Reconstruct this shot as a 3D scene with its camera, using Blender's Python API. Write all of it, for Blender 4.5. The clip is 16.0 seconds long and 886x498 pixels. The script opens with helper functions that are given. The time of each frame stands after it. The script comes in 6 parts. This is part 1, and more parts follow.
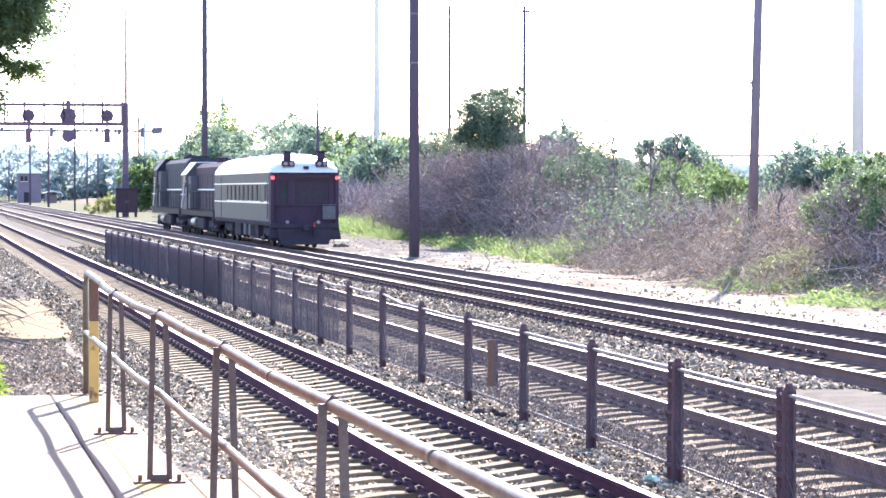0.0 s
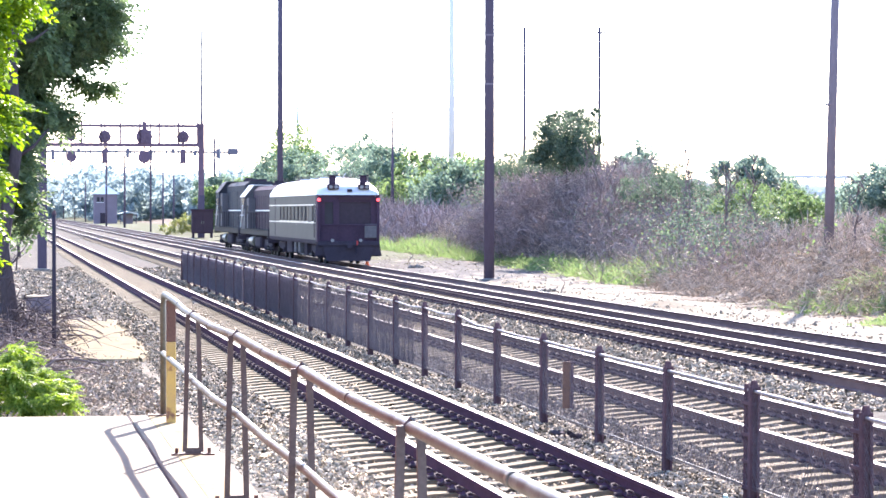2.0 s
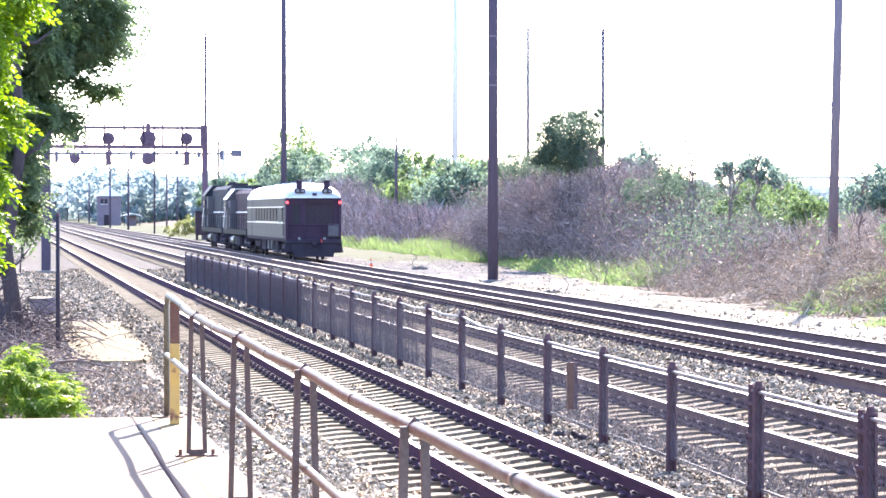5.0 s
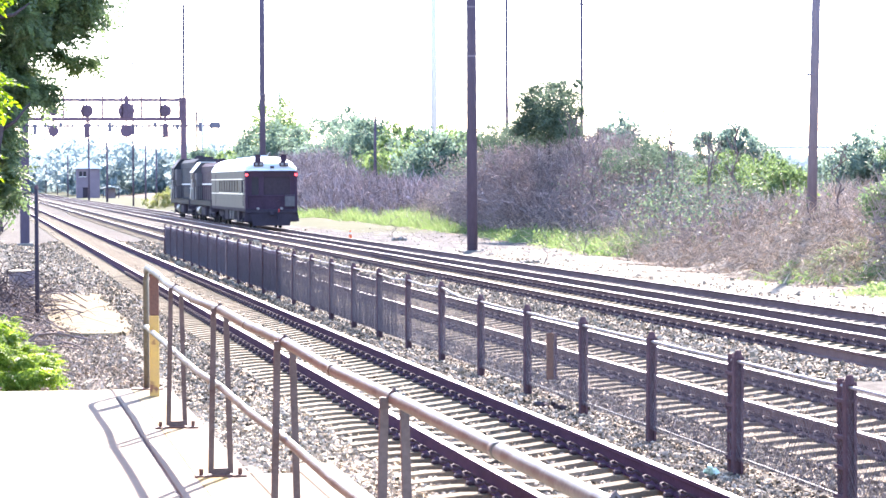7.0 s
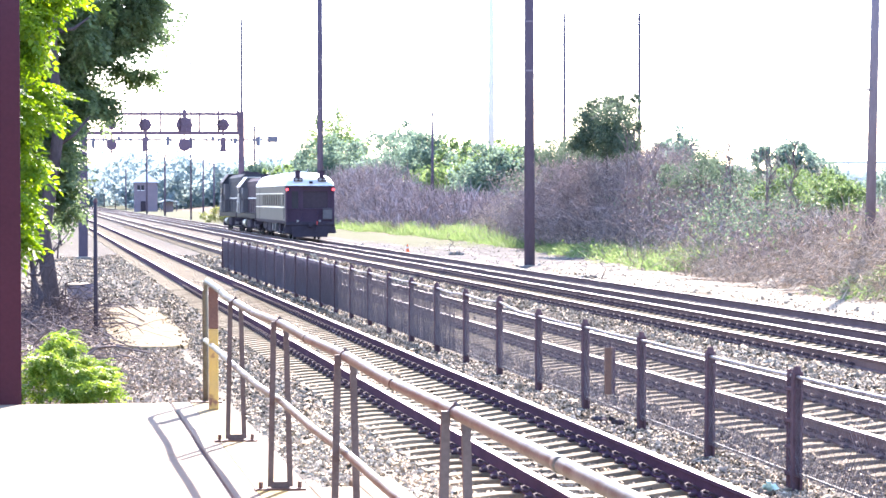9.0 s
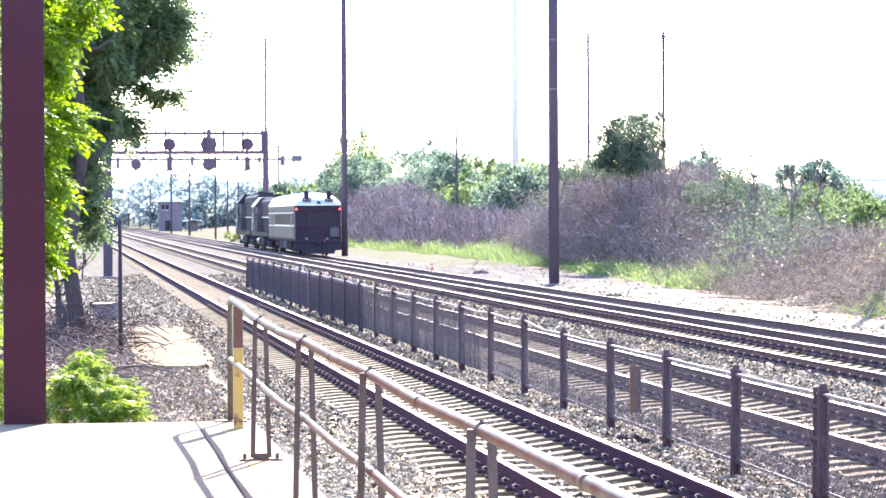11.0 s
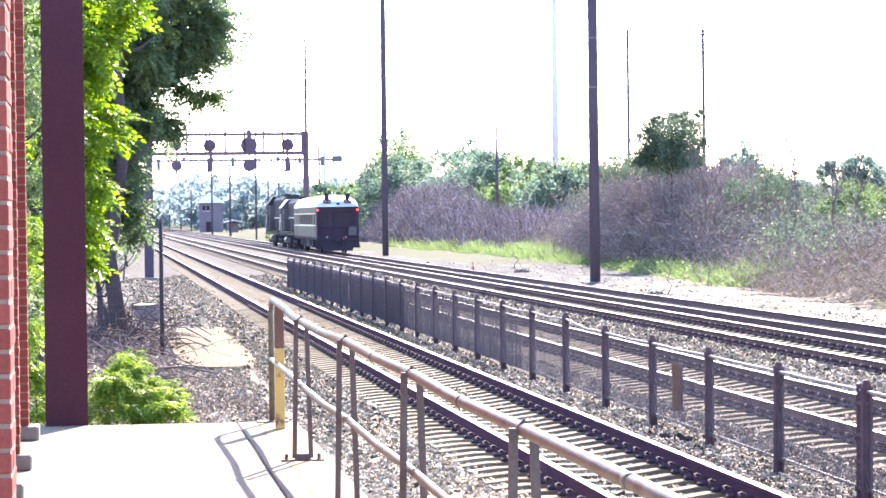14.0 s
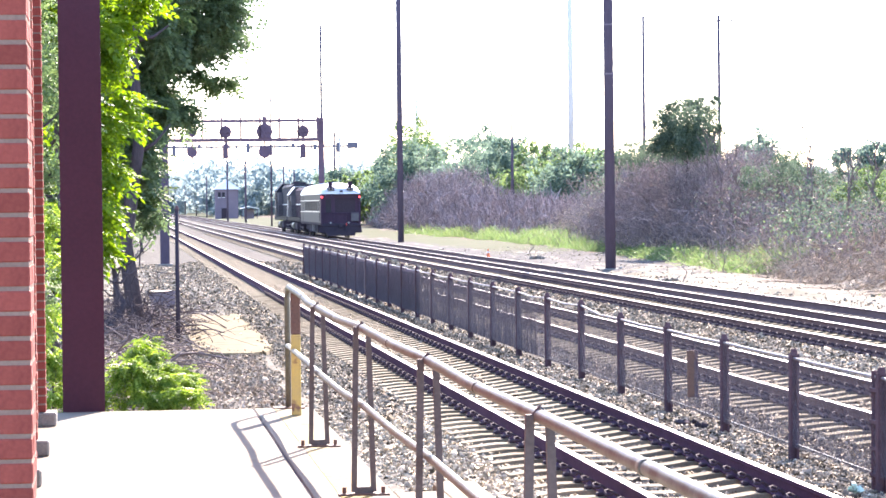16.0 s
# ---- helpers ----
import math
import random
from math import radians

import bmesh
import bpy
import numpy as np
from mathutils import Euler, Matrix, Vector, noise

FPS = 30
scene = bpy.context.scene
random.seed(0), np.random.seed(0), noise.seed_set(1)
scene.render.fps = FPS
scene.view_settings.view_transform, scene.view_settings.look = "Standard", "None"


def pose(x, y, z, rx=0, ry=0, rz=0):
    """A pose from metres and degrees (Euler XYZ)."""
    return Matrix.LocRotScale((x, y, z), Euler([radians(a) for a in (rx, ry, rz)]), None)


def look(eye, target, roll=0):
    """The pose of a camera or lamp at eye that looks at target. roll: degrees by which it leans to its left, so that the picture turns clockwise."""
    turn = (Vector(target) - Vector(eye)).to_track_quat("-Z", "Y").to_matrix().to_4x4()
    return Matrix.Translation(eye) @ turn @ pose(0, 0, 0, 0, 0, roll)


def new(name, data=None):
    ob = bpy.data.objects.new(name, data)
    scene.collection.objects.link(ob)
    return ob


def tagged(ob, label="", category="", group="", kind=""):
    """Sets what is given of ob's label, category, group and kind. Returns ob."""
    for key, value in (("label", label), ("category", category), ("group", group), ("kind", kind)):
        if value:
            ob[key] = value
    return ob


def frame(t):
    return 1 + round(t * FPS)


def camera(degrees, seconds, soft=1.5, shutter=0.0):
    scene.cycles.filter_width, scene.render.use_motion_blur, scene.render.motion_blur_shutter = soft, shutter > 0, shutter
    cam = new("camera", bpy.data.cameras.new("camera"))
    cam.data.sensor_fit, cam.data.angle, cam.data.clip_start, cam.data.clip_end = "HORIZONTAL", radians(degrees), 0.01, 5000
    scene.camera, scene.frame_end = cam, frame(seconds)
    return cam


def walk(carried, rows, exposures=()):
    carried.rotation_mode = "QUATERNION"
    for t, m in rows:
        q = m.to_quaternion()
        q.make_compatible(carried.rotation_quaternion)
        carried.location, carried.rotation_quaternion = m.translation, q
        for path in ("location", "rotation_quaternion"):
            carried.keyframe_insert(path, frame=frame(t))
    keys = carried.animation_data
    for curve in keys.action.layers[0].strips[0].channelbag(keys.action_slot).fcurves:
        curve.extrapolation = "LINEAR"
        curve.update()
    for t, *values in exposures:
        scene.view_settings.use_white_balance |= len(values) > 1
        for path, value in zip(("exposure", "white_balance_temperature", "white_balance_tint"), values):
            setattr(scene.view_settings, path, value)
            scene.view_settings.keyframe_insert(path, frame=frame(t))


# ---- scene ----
cam = camera(18.3277, 16.0, soft=1.6)
PATH = [
    (0, pose(0.0313, -0.0301, 2.4278, 88.7541, -0.0239, -10.7862)),
    (0.5, pose(0.0273, -0.0294, 2.4319, 88.9350, -0.1282, -10.2782)),
    (1, pose(0.0263, -0.0374, 2.4303, 89.1773, 0.0478, -9.9307)),
    (1.5, pose(0.0211, -0.0472, 2.4304, 89.1733, 0.0602, -9.7904)),
    (2, pose(0.0155, -0.0483, 2.4324, 89.1928, -0.0785, -9.2283)),
    (2.5, pose(0.0115, -0.0531, 2.4314, 89.1966, 0.0295, -9.1121)),
    (3, pose(0.0150, -0.0485, 2.4298, 89.2451, -0.0835, -9.2858)),
    (3.5, pose(0.0114, -0.0463, 2.4332, 89.3288, -0.1615, -8.9608)),
    (4, pose(0.0150, -0.0359, 2.4332, 89.2414, -0.0572, -8.6913)),
    (4.2, pose(0.0167, -0.0269, 2.4299, 89.3893, -0.0595, -8.8123)),
    (6.5, pose(0.0207, -0.0308, 2.4278, 88.7009, 0.1479, -9.4353)),
    (7, pose(0.0210, -0.0321, 2.4269, 88.6177, 0.2547, -9.5845)),
    (7.5, pose(0.0232, -0.0328, 2.4256, 88.4775, 0.2310, -9.7352)),
    (8, pose(0.0150, -0.0338, 2.4269, 88.7226, 0.1923, -9.3577)),
    (8.5, pose(0.0116, -0.0344, 2.4253, 88.7656, 0.0806, -8.9733)),
    (9, pose(0.0025, -0.0326, 2.4253, 88.9230, 0.1206, -8.3966)),
    (9.2, pose(0.0037, -0.0070, 2.4218, 89.0228, 0.1549, -8.2387)),
    (11.3, pose(0.0050, 0.0156, 2.4187, 89.3099, 0.3856, -7.7823)),
    (11.5, pose(0.0097, 0.0279, 2.4175, 89.1992, 0.5218, -7.6306)),
    (12, pose(0.0095, 0.0384, 2.4180, 89.2337, 0.6845, -7.2398)),
    (12.5, pose(0.0101, 0.0545, 2.4194, 89.2402, 0.6257, -7.1313)),
    (13, pose(0.0070, 0.0532, 2.4167, 89.2206, 0.4701, -7.0370)),
    (13.5, pose(0.0101, 0.0564, 2.4183, 89.2986, 0.6328, -7.1028)),
    (14, pose(0.0119, 0.0579, 2.4163, 89.3085, 0.6868, -7.0451)),
    (14.5, pose(0.0080, 0.0577, 2.4164, 89.1509, 0.6644, -6.8439)),
    (15, pose(0.0109, 0.0504, 2.4197, 89.0692, 0.7137, -6.6598)),
    (15.5, pose(0.0090, 0.0359, 2.4199, 89.0008, 0.7654, -6.6074)),
    (16, pose(0.0000, 0.0002, 2.4199, 89.0316, 0.6531, -6.7263)),
]
walk(cam, PATH, exposures=[(t, 2.40 + e, k, 20.0) for t, e, k in ((0.0, 0.03, 5720.0), (2.0, 0.04, 5700.0), (4.0, 0.10, 5660.0), (6.5, 0.31, 5740.0), (9.0, 0.31, 5800.0), (12.0, 0.19, 5800.0), (14.0, 0.17, 5780.0), (16.0, 0.09, 5880.0))])

# ---- light: afternoon sun ahead of the camera, clear hazy sky ----
SUN_TO = Vector((0.515, 1.38, 1.00)).normalized()
world = bpy.data.worlds.new("sky")
scene.world = world
world.use_nodes = True
wn = world.node_tree
sky = wn.nodes.new("ShaderNodeTexSky")
sky.sky_type, sky.sun_disc = "NISHITA", False
sky.sun_elevation, sky.sun_rotation = math.asin(SUN_TO.z), math.atan2(SUN_TO.x, SUN_TO.y)
sky.air_density, sky.dust_density, sky.ozone_density = 1.0, 0.6, 1.0
wn.links.new(sky.outputs[0], wn.nodes["Background"].inputs[0])
wn.nodes["Background"].inputs[1].default_value = 0.125
sun_data = bpy.data.lights.new("sun", "SUN")
sun_data.energy, sun_data.angle, sun_data.color = 4.9, radians(0.6), (1.0, 0.85, 0.65)
sun = new("sun", sun_data)
sun.matrix_world = look(SUN_TO * 50, (0, 0, 0))


# ---- materials ----
def mat(name, c1, c2=None, rough=0.7, metal=0.0, scale=6.0, fine=60.0, bump=0.0, spec=0.5, island=0.0, rand=0.0, stretch=(1, 1, 1), stain=None, world_space=False):
    """Two colours mixed by coarse and fine noise, with bump; island and rand vary the brightness from piece to piece."""
    m = bpy.data.materials.new(name)
    m.use_nodes = True
    nt = m.node_tree
    n, link = nt.nodes, nt.links.new
    b = n["Principled BSDF"]
    b.inputs["Roughness"].default_value, b.inputs["Metallic"].default_value = rough, metal
    b.inputs["Specular IOR Level"].default_value = spec
    c2 = c2 or tuple(x * 0.75 for x in c1)
    if world_space:
        co = n.new("ShaderNodeNewGeometry").outputs["Position"]
    else:
        co = n.new("ShaderNodeTexCoord").outputs["Object"]
    mp = n.new("ShaderNodeMapping")
    mp.inputs["Scale"].default_value = stretch
    link(co, mp.inputs[0])
    t1, t2 = n.new("ShaderNodeTexNoise"), n.new("ShaderNodeTexNoise")
    t1.inputs["Scale"].default_value, t2.inputs["Scale"].default_value = scale, fine
    t1.inputs["Detail"].default_value, t2.inputs["Detail"].default_value = 5, 3
    link(mp.outputs[0], t1.inputs[0]), link(mp.outputs[0], t2.inputs[0])
    add = n.new("ShaderNodeMath")
    add.operation = "MULTIPLY_ADD"
    add.inputs[1].default_value = 0.5
    half = n.new("ShaderNodeMath")
    half.operation, half.inputs[1].default_value = "MULTIPLY", 0.5
    link(t2.outputs[0], half.inputs[0])
    link(t1.outputs[0], add.inputs[0]), link(half.outputs[0], add.inputs[2])
    ramp = n.new("ShaderNodeMapRange")
    ramp.inputs[1].default_value, ramp.inputs[2].default_value = 0.36, 0.64
    link(add.outputs[0], ramp.inputs[0])
    mix = n.new("ShaderNodeMix")
    mix.data_type = "RGBA"
    mix.inputs[6].default_value, mix.inputs[7].default_value = (*c1, 1), (*c2, 1)
    link(ramp.outputs[0], mix.inputs[0])
    out = mix.outputs[2]
    if stain:
        t3 = n.new("ShaderNodeTexNoise")
        t3.inputs["Scale"].default_value, t3.inputs["Detail"].default_value = stain[1], 8
        link(mp.outputs[0], t3.inputs[0])
        r3 = n.new("ShaderNodeMapRange")
        r3.inputs[1].default_value, r3.inputs[2].default_value = stain[2], stain[2] + 0.08
        link(t3.outputs[0], r3.inputs[0])
        m3 = n.new("ShaderNodeMix")
        m3.data_type = "RGBA"
        link(r3.outputs[0], m3.inputs[0]), link(out, m3.inputs[6])
        m3.inputs[7].default_value = (*stain[0], 1)
        out = m3.outputs[2]
    if island or rand:
        src = n.new("ShaderNodeNewGeometry").outputs["Random Per Island"] if island else n.new("ShaderNodeObjectInfo").outputs["Random"]
        amt = island or rand
        rr = n.new("ShaderNodeMapRange")
        rr.inputs[3].default_value, rr.inputs[4].default_value = 1 - amt, 1 + amt
        link(src, rr.inputs[0])
        hs = n.new("ShaderNodeHueSaturation")
        link(rr.outputs[0], hs.inputs["Value"]), link(out, hs.inputs["Color"])
        out = hs.outputs[0]
    link(out, b.inputs["Base Color"])
    if bump:
        bm_ = n.new("ShaderNodeBump")
        bm_.inputs["Strength"].default_value, bm_.inputs["Distance"].default_value = bump, 0.02
        link(add.outputs[0], bm_.inputs["Height"]), link(bm_.outputs[0], b.inputs["Normal"])
    return m


def leaf_mat(name, c, c2, trans=0.45, spec=0.35):
    """Leaves: diffuse with light passing through, each leaf a little different."""
    m = bpy.data.materials.new(name)
    m.use_nodes = True
    nt = m.node_tree
    n, link = nt.nodes, nt.links.new
    b = n["Principled BSDF"]
    b.inputs["Roughness"].default_value = 0.55
    b.inputs["Specular IOR Level"].default_value = spec
    g = n.new("ShaderNodeNewGeometry")
    mix = n.new("ShaderNodeMix")
    mix.data_type = "RGBA"
    mix.inputs[6].default_value, mix.inputs[7].default_value = (*c, 1), (*c2, 1)
    link(g.outputs["Random Per Island"], mix.inputs[0])
    tr = n.new("ShaderNodeBsdfTranslucent")
    hs = n.new("ShaderNodeHueSaturation")
    hs.inputs["Value"].default_value, hs.inputs["Saturation"].default_value = 1.5, 1.1
    link(mix.outputs[2], hs.inputs["Color"]), link(hs.outputs[0], tr.inputs[0])
    ms = n.new("ShaderNodeMixShader")
    ms.inputs[0].default_value = trans
    link(mix.outputs[2], b.inputs["Base Color"])
    link(b.outputs[0], ms.inputs[1]), link(tr.outputs[0], ms.inputs[2])
    link(ms.outputs[0], n["Material Output"].inputs[0])
    return m


def glow(name, c, strength):
    m = bpy.data.materials.new(name)
    m.use_nodes = True
    b = m.node_tree.nodes["Principled BSDF"]
    b.inputs["Base Color"].default_value = (*c, 1)
    b.inputs["Emission Color"].default_value = (*c, 1)
    b.inputs["Emission Strength"].default_value = strength
    return m


M_BALLAST = mat("ballast", (0.108, 0.099, 0.086), (0.05, 0.046, 0.040), rough=0.95, spec=0.05, scale=3, fine=34, bump=1.0, world_space=True)
M_STONE = mat("crushed_stone", (0.43, 0.36, 0.265), (0.178, 0.148, 0.115), rough=0.9, spec=0.08, scale=9, fine=70, island=0.78)
M_STONE_PALE = mat("pale_crushed_stone", (0.62, 0.52, 0.375), (0.30, 0.252, 0.186), rough=0.9, spec=0.06, scale=9, fine=70, island=0.7)
M_DIRT = mat("bare_dirt", (0.255, 0.226, 0.172), (0.17, 0.15, 0.116), rough=0.95, spec=0.03, scale=0.9, fine=7, bump=0.5, world_space=True, stretch=(1, 0.22, 1), stain=((0.125, 0.11, 0.083), 0.6, 0.55))
M_CONCRETE = mat("platform_concrete", (0.225, 0.196, 0.148), (0.20, 0.173, 0.13), rough=0.9, spec=0.1, scale=1.5, fine=60, bump=0.12, stain=((0.175, 0.14, 0.085), 0.9, 0.66))
M_TIE = mat("tie_concrete", (0.26, 0.216, 0.15), (0.18, 0.15, 0.105), rough=0.9, spec=0.05, scale=4, fine=50, bump=0.3, rand=0.25)
# rust of the nearest rails, with the purple of lens flare tinted in
M_RAIL = mat("flare_tinted_rail_rust", (0.080, 0.041, 0.068), (0.054, 0.028, 0.046), rough=0.9, spec=0.03, scale=2, fine=40, bump=0.1)
M_RAIL_BROWN = mat("rail_brown_rust", (0.172, 0.114, 0.108), (0.12, 0.08, 0.077), rough=0.9, spec=0.04, scale=2, fine=40, bump=0.1)
M_RAILTOP = mat("rail_polished", (0.62, 0.58, 0.54), (0.52, 0.48, 0.45), rough=0.45, metal=0.4, scale=2, fine=30)
M_CLIP = mat("clip_steel", (0.085, 0.062, 0.073), (0.05, 0.036, 0.044), rough=0.8, spec=0.08)
M_FENCE = mat("fence_steel", (0.116, 0.073, 0.083), (0.08, 0.05, 0.058), rough=0.85, spec=0.04, scale=8, fine=60, bump=0.1)
M_WIRE = mat("fence_wire", (0.15, 0.125, 0.135), (0.10, 0.085, 0.092), rough=0.8, spec=0.08)
M_GALV = mat("galvanised_pipe", (0.150, 0.142, 0.105), (0.08, 0.074, 0.055), rough=0.48, metal=0.0, scale=7, fine=50, bump=0.08, stain=((0.07, 0.054, 0.038), 5.0, 0.55))
M_BAR = mat("weathered_bar", (0.12, 0.09, 0.08), (0.075, 0.055, 0.05), rough=0.6, metal=0.1, scale=9, fine=60, bump=0.1)
M_YELLOW = mat("yellow_paint", (0.62, 0.44, 0.10), (0.50, 0.36, 0.12), rough=0.6, scale=7, fine=60, bump=0.1, stain=((0.20, 0.10, 0.06), 9, 0.60))
M_YLINE = mat("worn_yellow_line", (0.24, 0.172, 0.042), (0.225, 0.192, 0.135), rough=0.85, spec=0.1, scale=1.6, fine=16)
M_RUST = mat("rusted_steel", (0.17, 0.09, 0.06), (0.10, 0.055, 0.04), rough=0.7, scale=9, fine=60, bump=0.15)
M_MAROON = mat("maroon_paint", (0.066, 0.021, 0.033), (0.052, 0.017, 0.027), rough=0.5, spec=0.12, scale=1.5, fine=30, bump=0.03, stain=((0.11, 0.065, 0.07), 6, 0.72))
M_BRICK = mat("red_brick", (0.30, 0.078, 0.058), (0.225, 0.056, 0.044), rough=0.85, spec=0.1, scale=9, fine=80, bump=0.25, rand=0.16)
M_MORTAR = mat("mortar", (0.27, 0.185, 0.145), (0.21, 0.145, 0.115), rough=0.95, spec=0.05, scale=9, fine=90, bump=0.3)
M_BASE = mat("grey_stone_base", (0.26, 0.23, 0.20), (0.15, 0.14, 0.12), rough=0.9, scale=9, fine=60, bump=0.4)
M_POLE = mat("catenary_pole_steel", (0.098, 0.080, 0.112), (0.074, 0.060, 0.085), rough=0.8, spec=0.08, scale=1.2, fine=20, bump=0.1, stretch=(1, 1, 0.15))
M_WOODPOLE = mat("grey_wood_pole", (0.20, 0.172, 0.205), (0.145, 0.125, 0.15), rough=0.9, spec=0.05, scale=2, fine=30, bump=0.2, stretch=(1, 1, 0.1))
M_PALE = mat("pale_steel_pole", (0.64, 0.62, 0.58), (0.56, 0.54, 0.51), rough=0.5, scale=0.6, fine=10)
M_GANTRY = mat("gantry_steel", (0.165, 0.108, 0.142), (0.12, 0.08, 0.105), rough=0.8, spec=0.05, scale=2, fine=20)
M_SIGNAL = mat("signal_black", (0.16, 0.11, 0.15), (0.125, 0.088, 0.12), rough=0.8, spec=0.05)
M_CABINET = mat("cabinet_brown", (0.065, 0.042, 0.05), (0.05, 0.033, 0.04), rough=0.8, spec=0.05, scale=1, fine=15)
M_CAR_OLIVE = mat("coach_paint", (0.080, 0.073, 0.068), (0.066, 0.060, 0.056), rough=0.6, spec=0.10, scale=0.6, fine=9)
M_CAR_DARK = mat("coach_end_maroon", (0.058, 0.037, 0.057), (0.046, 0.03, 0.046), rough=0.65, spec=0.06, scale=0.8, fine=9)
M_CAR_ROOF = mat("silver_roof", (0.66, 0.66, 0.66), (0.55, 0.55, 0.56), rough=0.38, metal=0.25, scale=0.8, fine=12)
M_CREAM = mat("cream_stripe", (0.70, 0.66, 0.55), rough=0.4)
# blacks raised and purpled: the veil of glare and haze is in the colour
M_BLACK = mat("veil_lifted_black", (0.052, 0.043, 0.057), (0.038, 0.032, 0.042), rough=0.8, spec=0.04, scale=2, fine=20)
M_LOCO = mat("veil_lifted_loco_black", (0.046, 0.049, 0.060), (0.034, 0.036, 0.046), rough=0.7, spec=0.06, scale=0.8, fine=10)
M_LOCO_GREY = mat("loco_grey", (0.12, 0.112, 0.12), (0.09, 0.085, 0.09), rough=0.7, spec=0.1, scale=0.8, fine=10)
M_LOCO_MAROON = mat("loco_maroon", (0.068, 0.046, 0.060), (0.052, 0.036, 0.047), rough=0.7, spec=0.05, scale=0.8, fine=10)
M_WHITE = mat("white_paint", (0.78, 0.77, 0.74), (0.66, 0.65, 0.62), rough=0.5, scale=2, fine=30)
M_GLASS = mat("dark_window_glass", (0.045, 0.033, 0.046), (0.034, 0.026, 0.035), rough=0.2, spec=0.06)
M_PANE = mat("side_window_glass", (0.045, 0.041, 0.046), (0.034, 0.031, 0.035), rough=0.45, spec=0.05, scale=1.2)
M_STEEL = mat("wheel_steel", (0.022, 0.019, 0.021), (0.014, 0.012, 0.014), rough=0.7, spec=0.1)
M_REDLAMP = glow("red_marker_lamp", (1.0, 0.06, 0.06), 0.75)
M_LENS = mat("clear_lens", (0.22, 0.22, 0.23), rough=0.3, spec=0.3)
M_REDPAINT = mat("red_paint", (0.45, 0.03, 0.03), rough=0.5)
M_CONE = mat("orange_cone", (0.75, 0.16, 0.03), (0.65, 0.13, 0.03), rough=0.5)
M_BARK = mat("bark", (0.085, 0.068, 0.074), (0.05, 0.04, 0.045), rough=0.95, spec=0.05, scale=5, fine=30, bump=0.8, stretch=(1, 1, 0.2))
M_TWIG = mat("dead_twigs", (0.50, 0.40, 0.315), (0.27, 0.212, 0.175), rough=0.9, spec=0.1, scale=0.25, fine=2, island=0.65, world_space=True)
M_STRAW = mat("dry_straw", (0.46, 0.365, 0.27), (0.24, 0.185, 0.14), rough=0.9, spec=0.1, scale=0.5, fine=4, island=0.6, world_space=True)
M_LEAF_NEAR = leaf_mat("vine_leaves", (0.095, 0.165, 0.014), (0.21, 0.305, 0.026), 0.48)
M_LEAF_DARK = leaf_mat("tree_leaves", (0.075, 0.112, 0.058), (0.145, 0.20, 0.094), 0.45)
M_LEAF_MID = leaf_mat("bush_leaves", (0.08, 0.125, 0.05), (0.16, 0.215, 0.085), 0.45)
# these two far leaf colours are lightened and blued to imitate haze
M_LEAF_FAR = leaf_mat("haze_pale_leaves", (0.125, 0.17, 0.14), (0.165, 0.22, 0.175), 0.5, 0.05)
M_LEAF_TEAL = leaf_mat("haze_teal_leaves", (0.105, 0.15, 0.115), (0.155, 0.21, 0.155), 0.46, 0.05)
M_LEAF_DUSK = leaf_mat("dusky_leaves", (0.058, 0.083, 0.06), (0.105, 0.14, 0.094), 0.4, 0.1)
M_GRASS = leaf_mat("grass_blades", (0.115, 0.18, 0.06), (0.23, 0.275, 0.13), 0.4, 0.1)
# bluish-purple distance haze is mixed into this brick colour
M_TOWER = mat("hazed_tower_brick", (0.19, 0.155, 0.185), (0.155, 0.128, 0.155), rough=0.9, spec=0.1, scale=1, fine=12)
M_CUTWOOD = mat("sawn_wood", (0.50, 0.40, 0.29), (0.38, 0.30, 0.21), rough=0.85, scale=6, fine=40)


# ---- mesh tools ----
def part(name, bm, material, parent=None, label="", at=None, smooth=False):
    """Links a bmesh as one mesh object, under a thing or a part."""
    me = bpy.data.meshes.new(name)
    bm.to_mesh(me)
    bm.free()
    if smooth:
        for p in me.polygons:
            p.use_smooth = True
    return link_mesh(name, me, material, parent, label, at)


def link_mesh(name, me, material, parent=None, label="", at=None):
    if material is not None and not me.materials:
        me.materials.append(material)
    ob = new(name, me)
    if parent is not None:
        ob.parent = parent
    if at is not None:
        ob.matrix_basis = at if isinstance(at, Matrix) else Matrix.Translation(at)
    if label:
        ob["label"] = label
    return ob


def thing(name, label, category, at=None, group="", kind=""):
    ob = new(name)
    ob.empty_display_size = 0.2
    if at is not None:
        ob.matrix_basis = at if isinstance(at, Matrix) else Matrix.Translation(at)
    return tagged(ob, label, category, group, kind)


def box(bm, x0, x1, y0, y1, z0, z1, bevel=0.0):
    """Adds a box, with bevelled edges if asked."""
    r = bmesh.ops.create_cube(bm, size=1.0)
    vs = r["verts"]
    for v in vs:
        v.co = Vector(((x0 + x1) / 2 + v.co.x * (x1 - x0), (y0 + y1) / 2 + v.co.y * (y1 - y0), (z0 + z1) / 2 + v.co.z * (z1 - z0)))
    if bevel:
        es = list({e for v in vs for e in v.link_edges})
        bmesh.ops.bevel(bm, geom=es, offset=bevel, segments=1, affect="EDGES", profile=0.5)
    return bm


def boxm(*a, bevel=0.0):
    return box(bmesh.new(), *a, bevel=bevel)


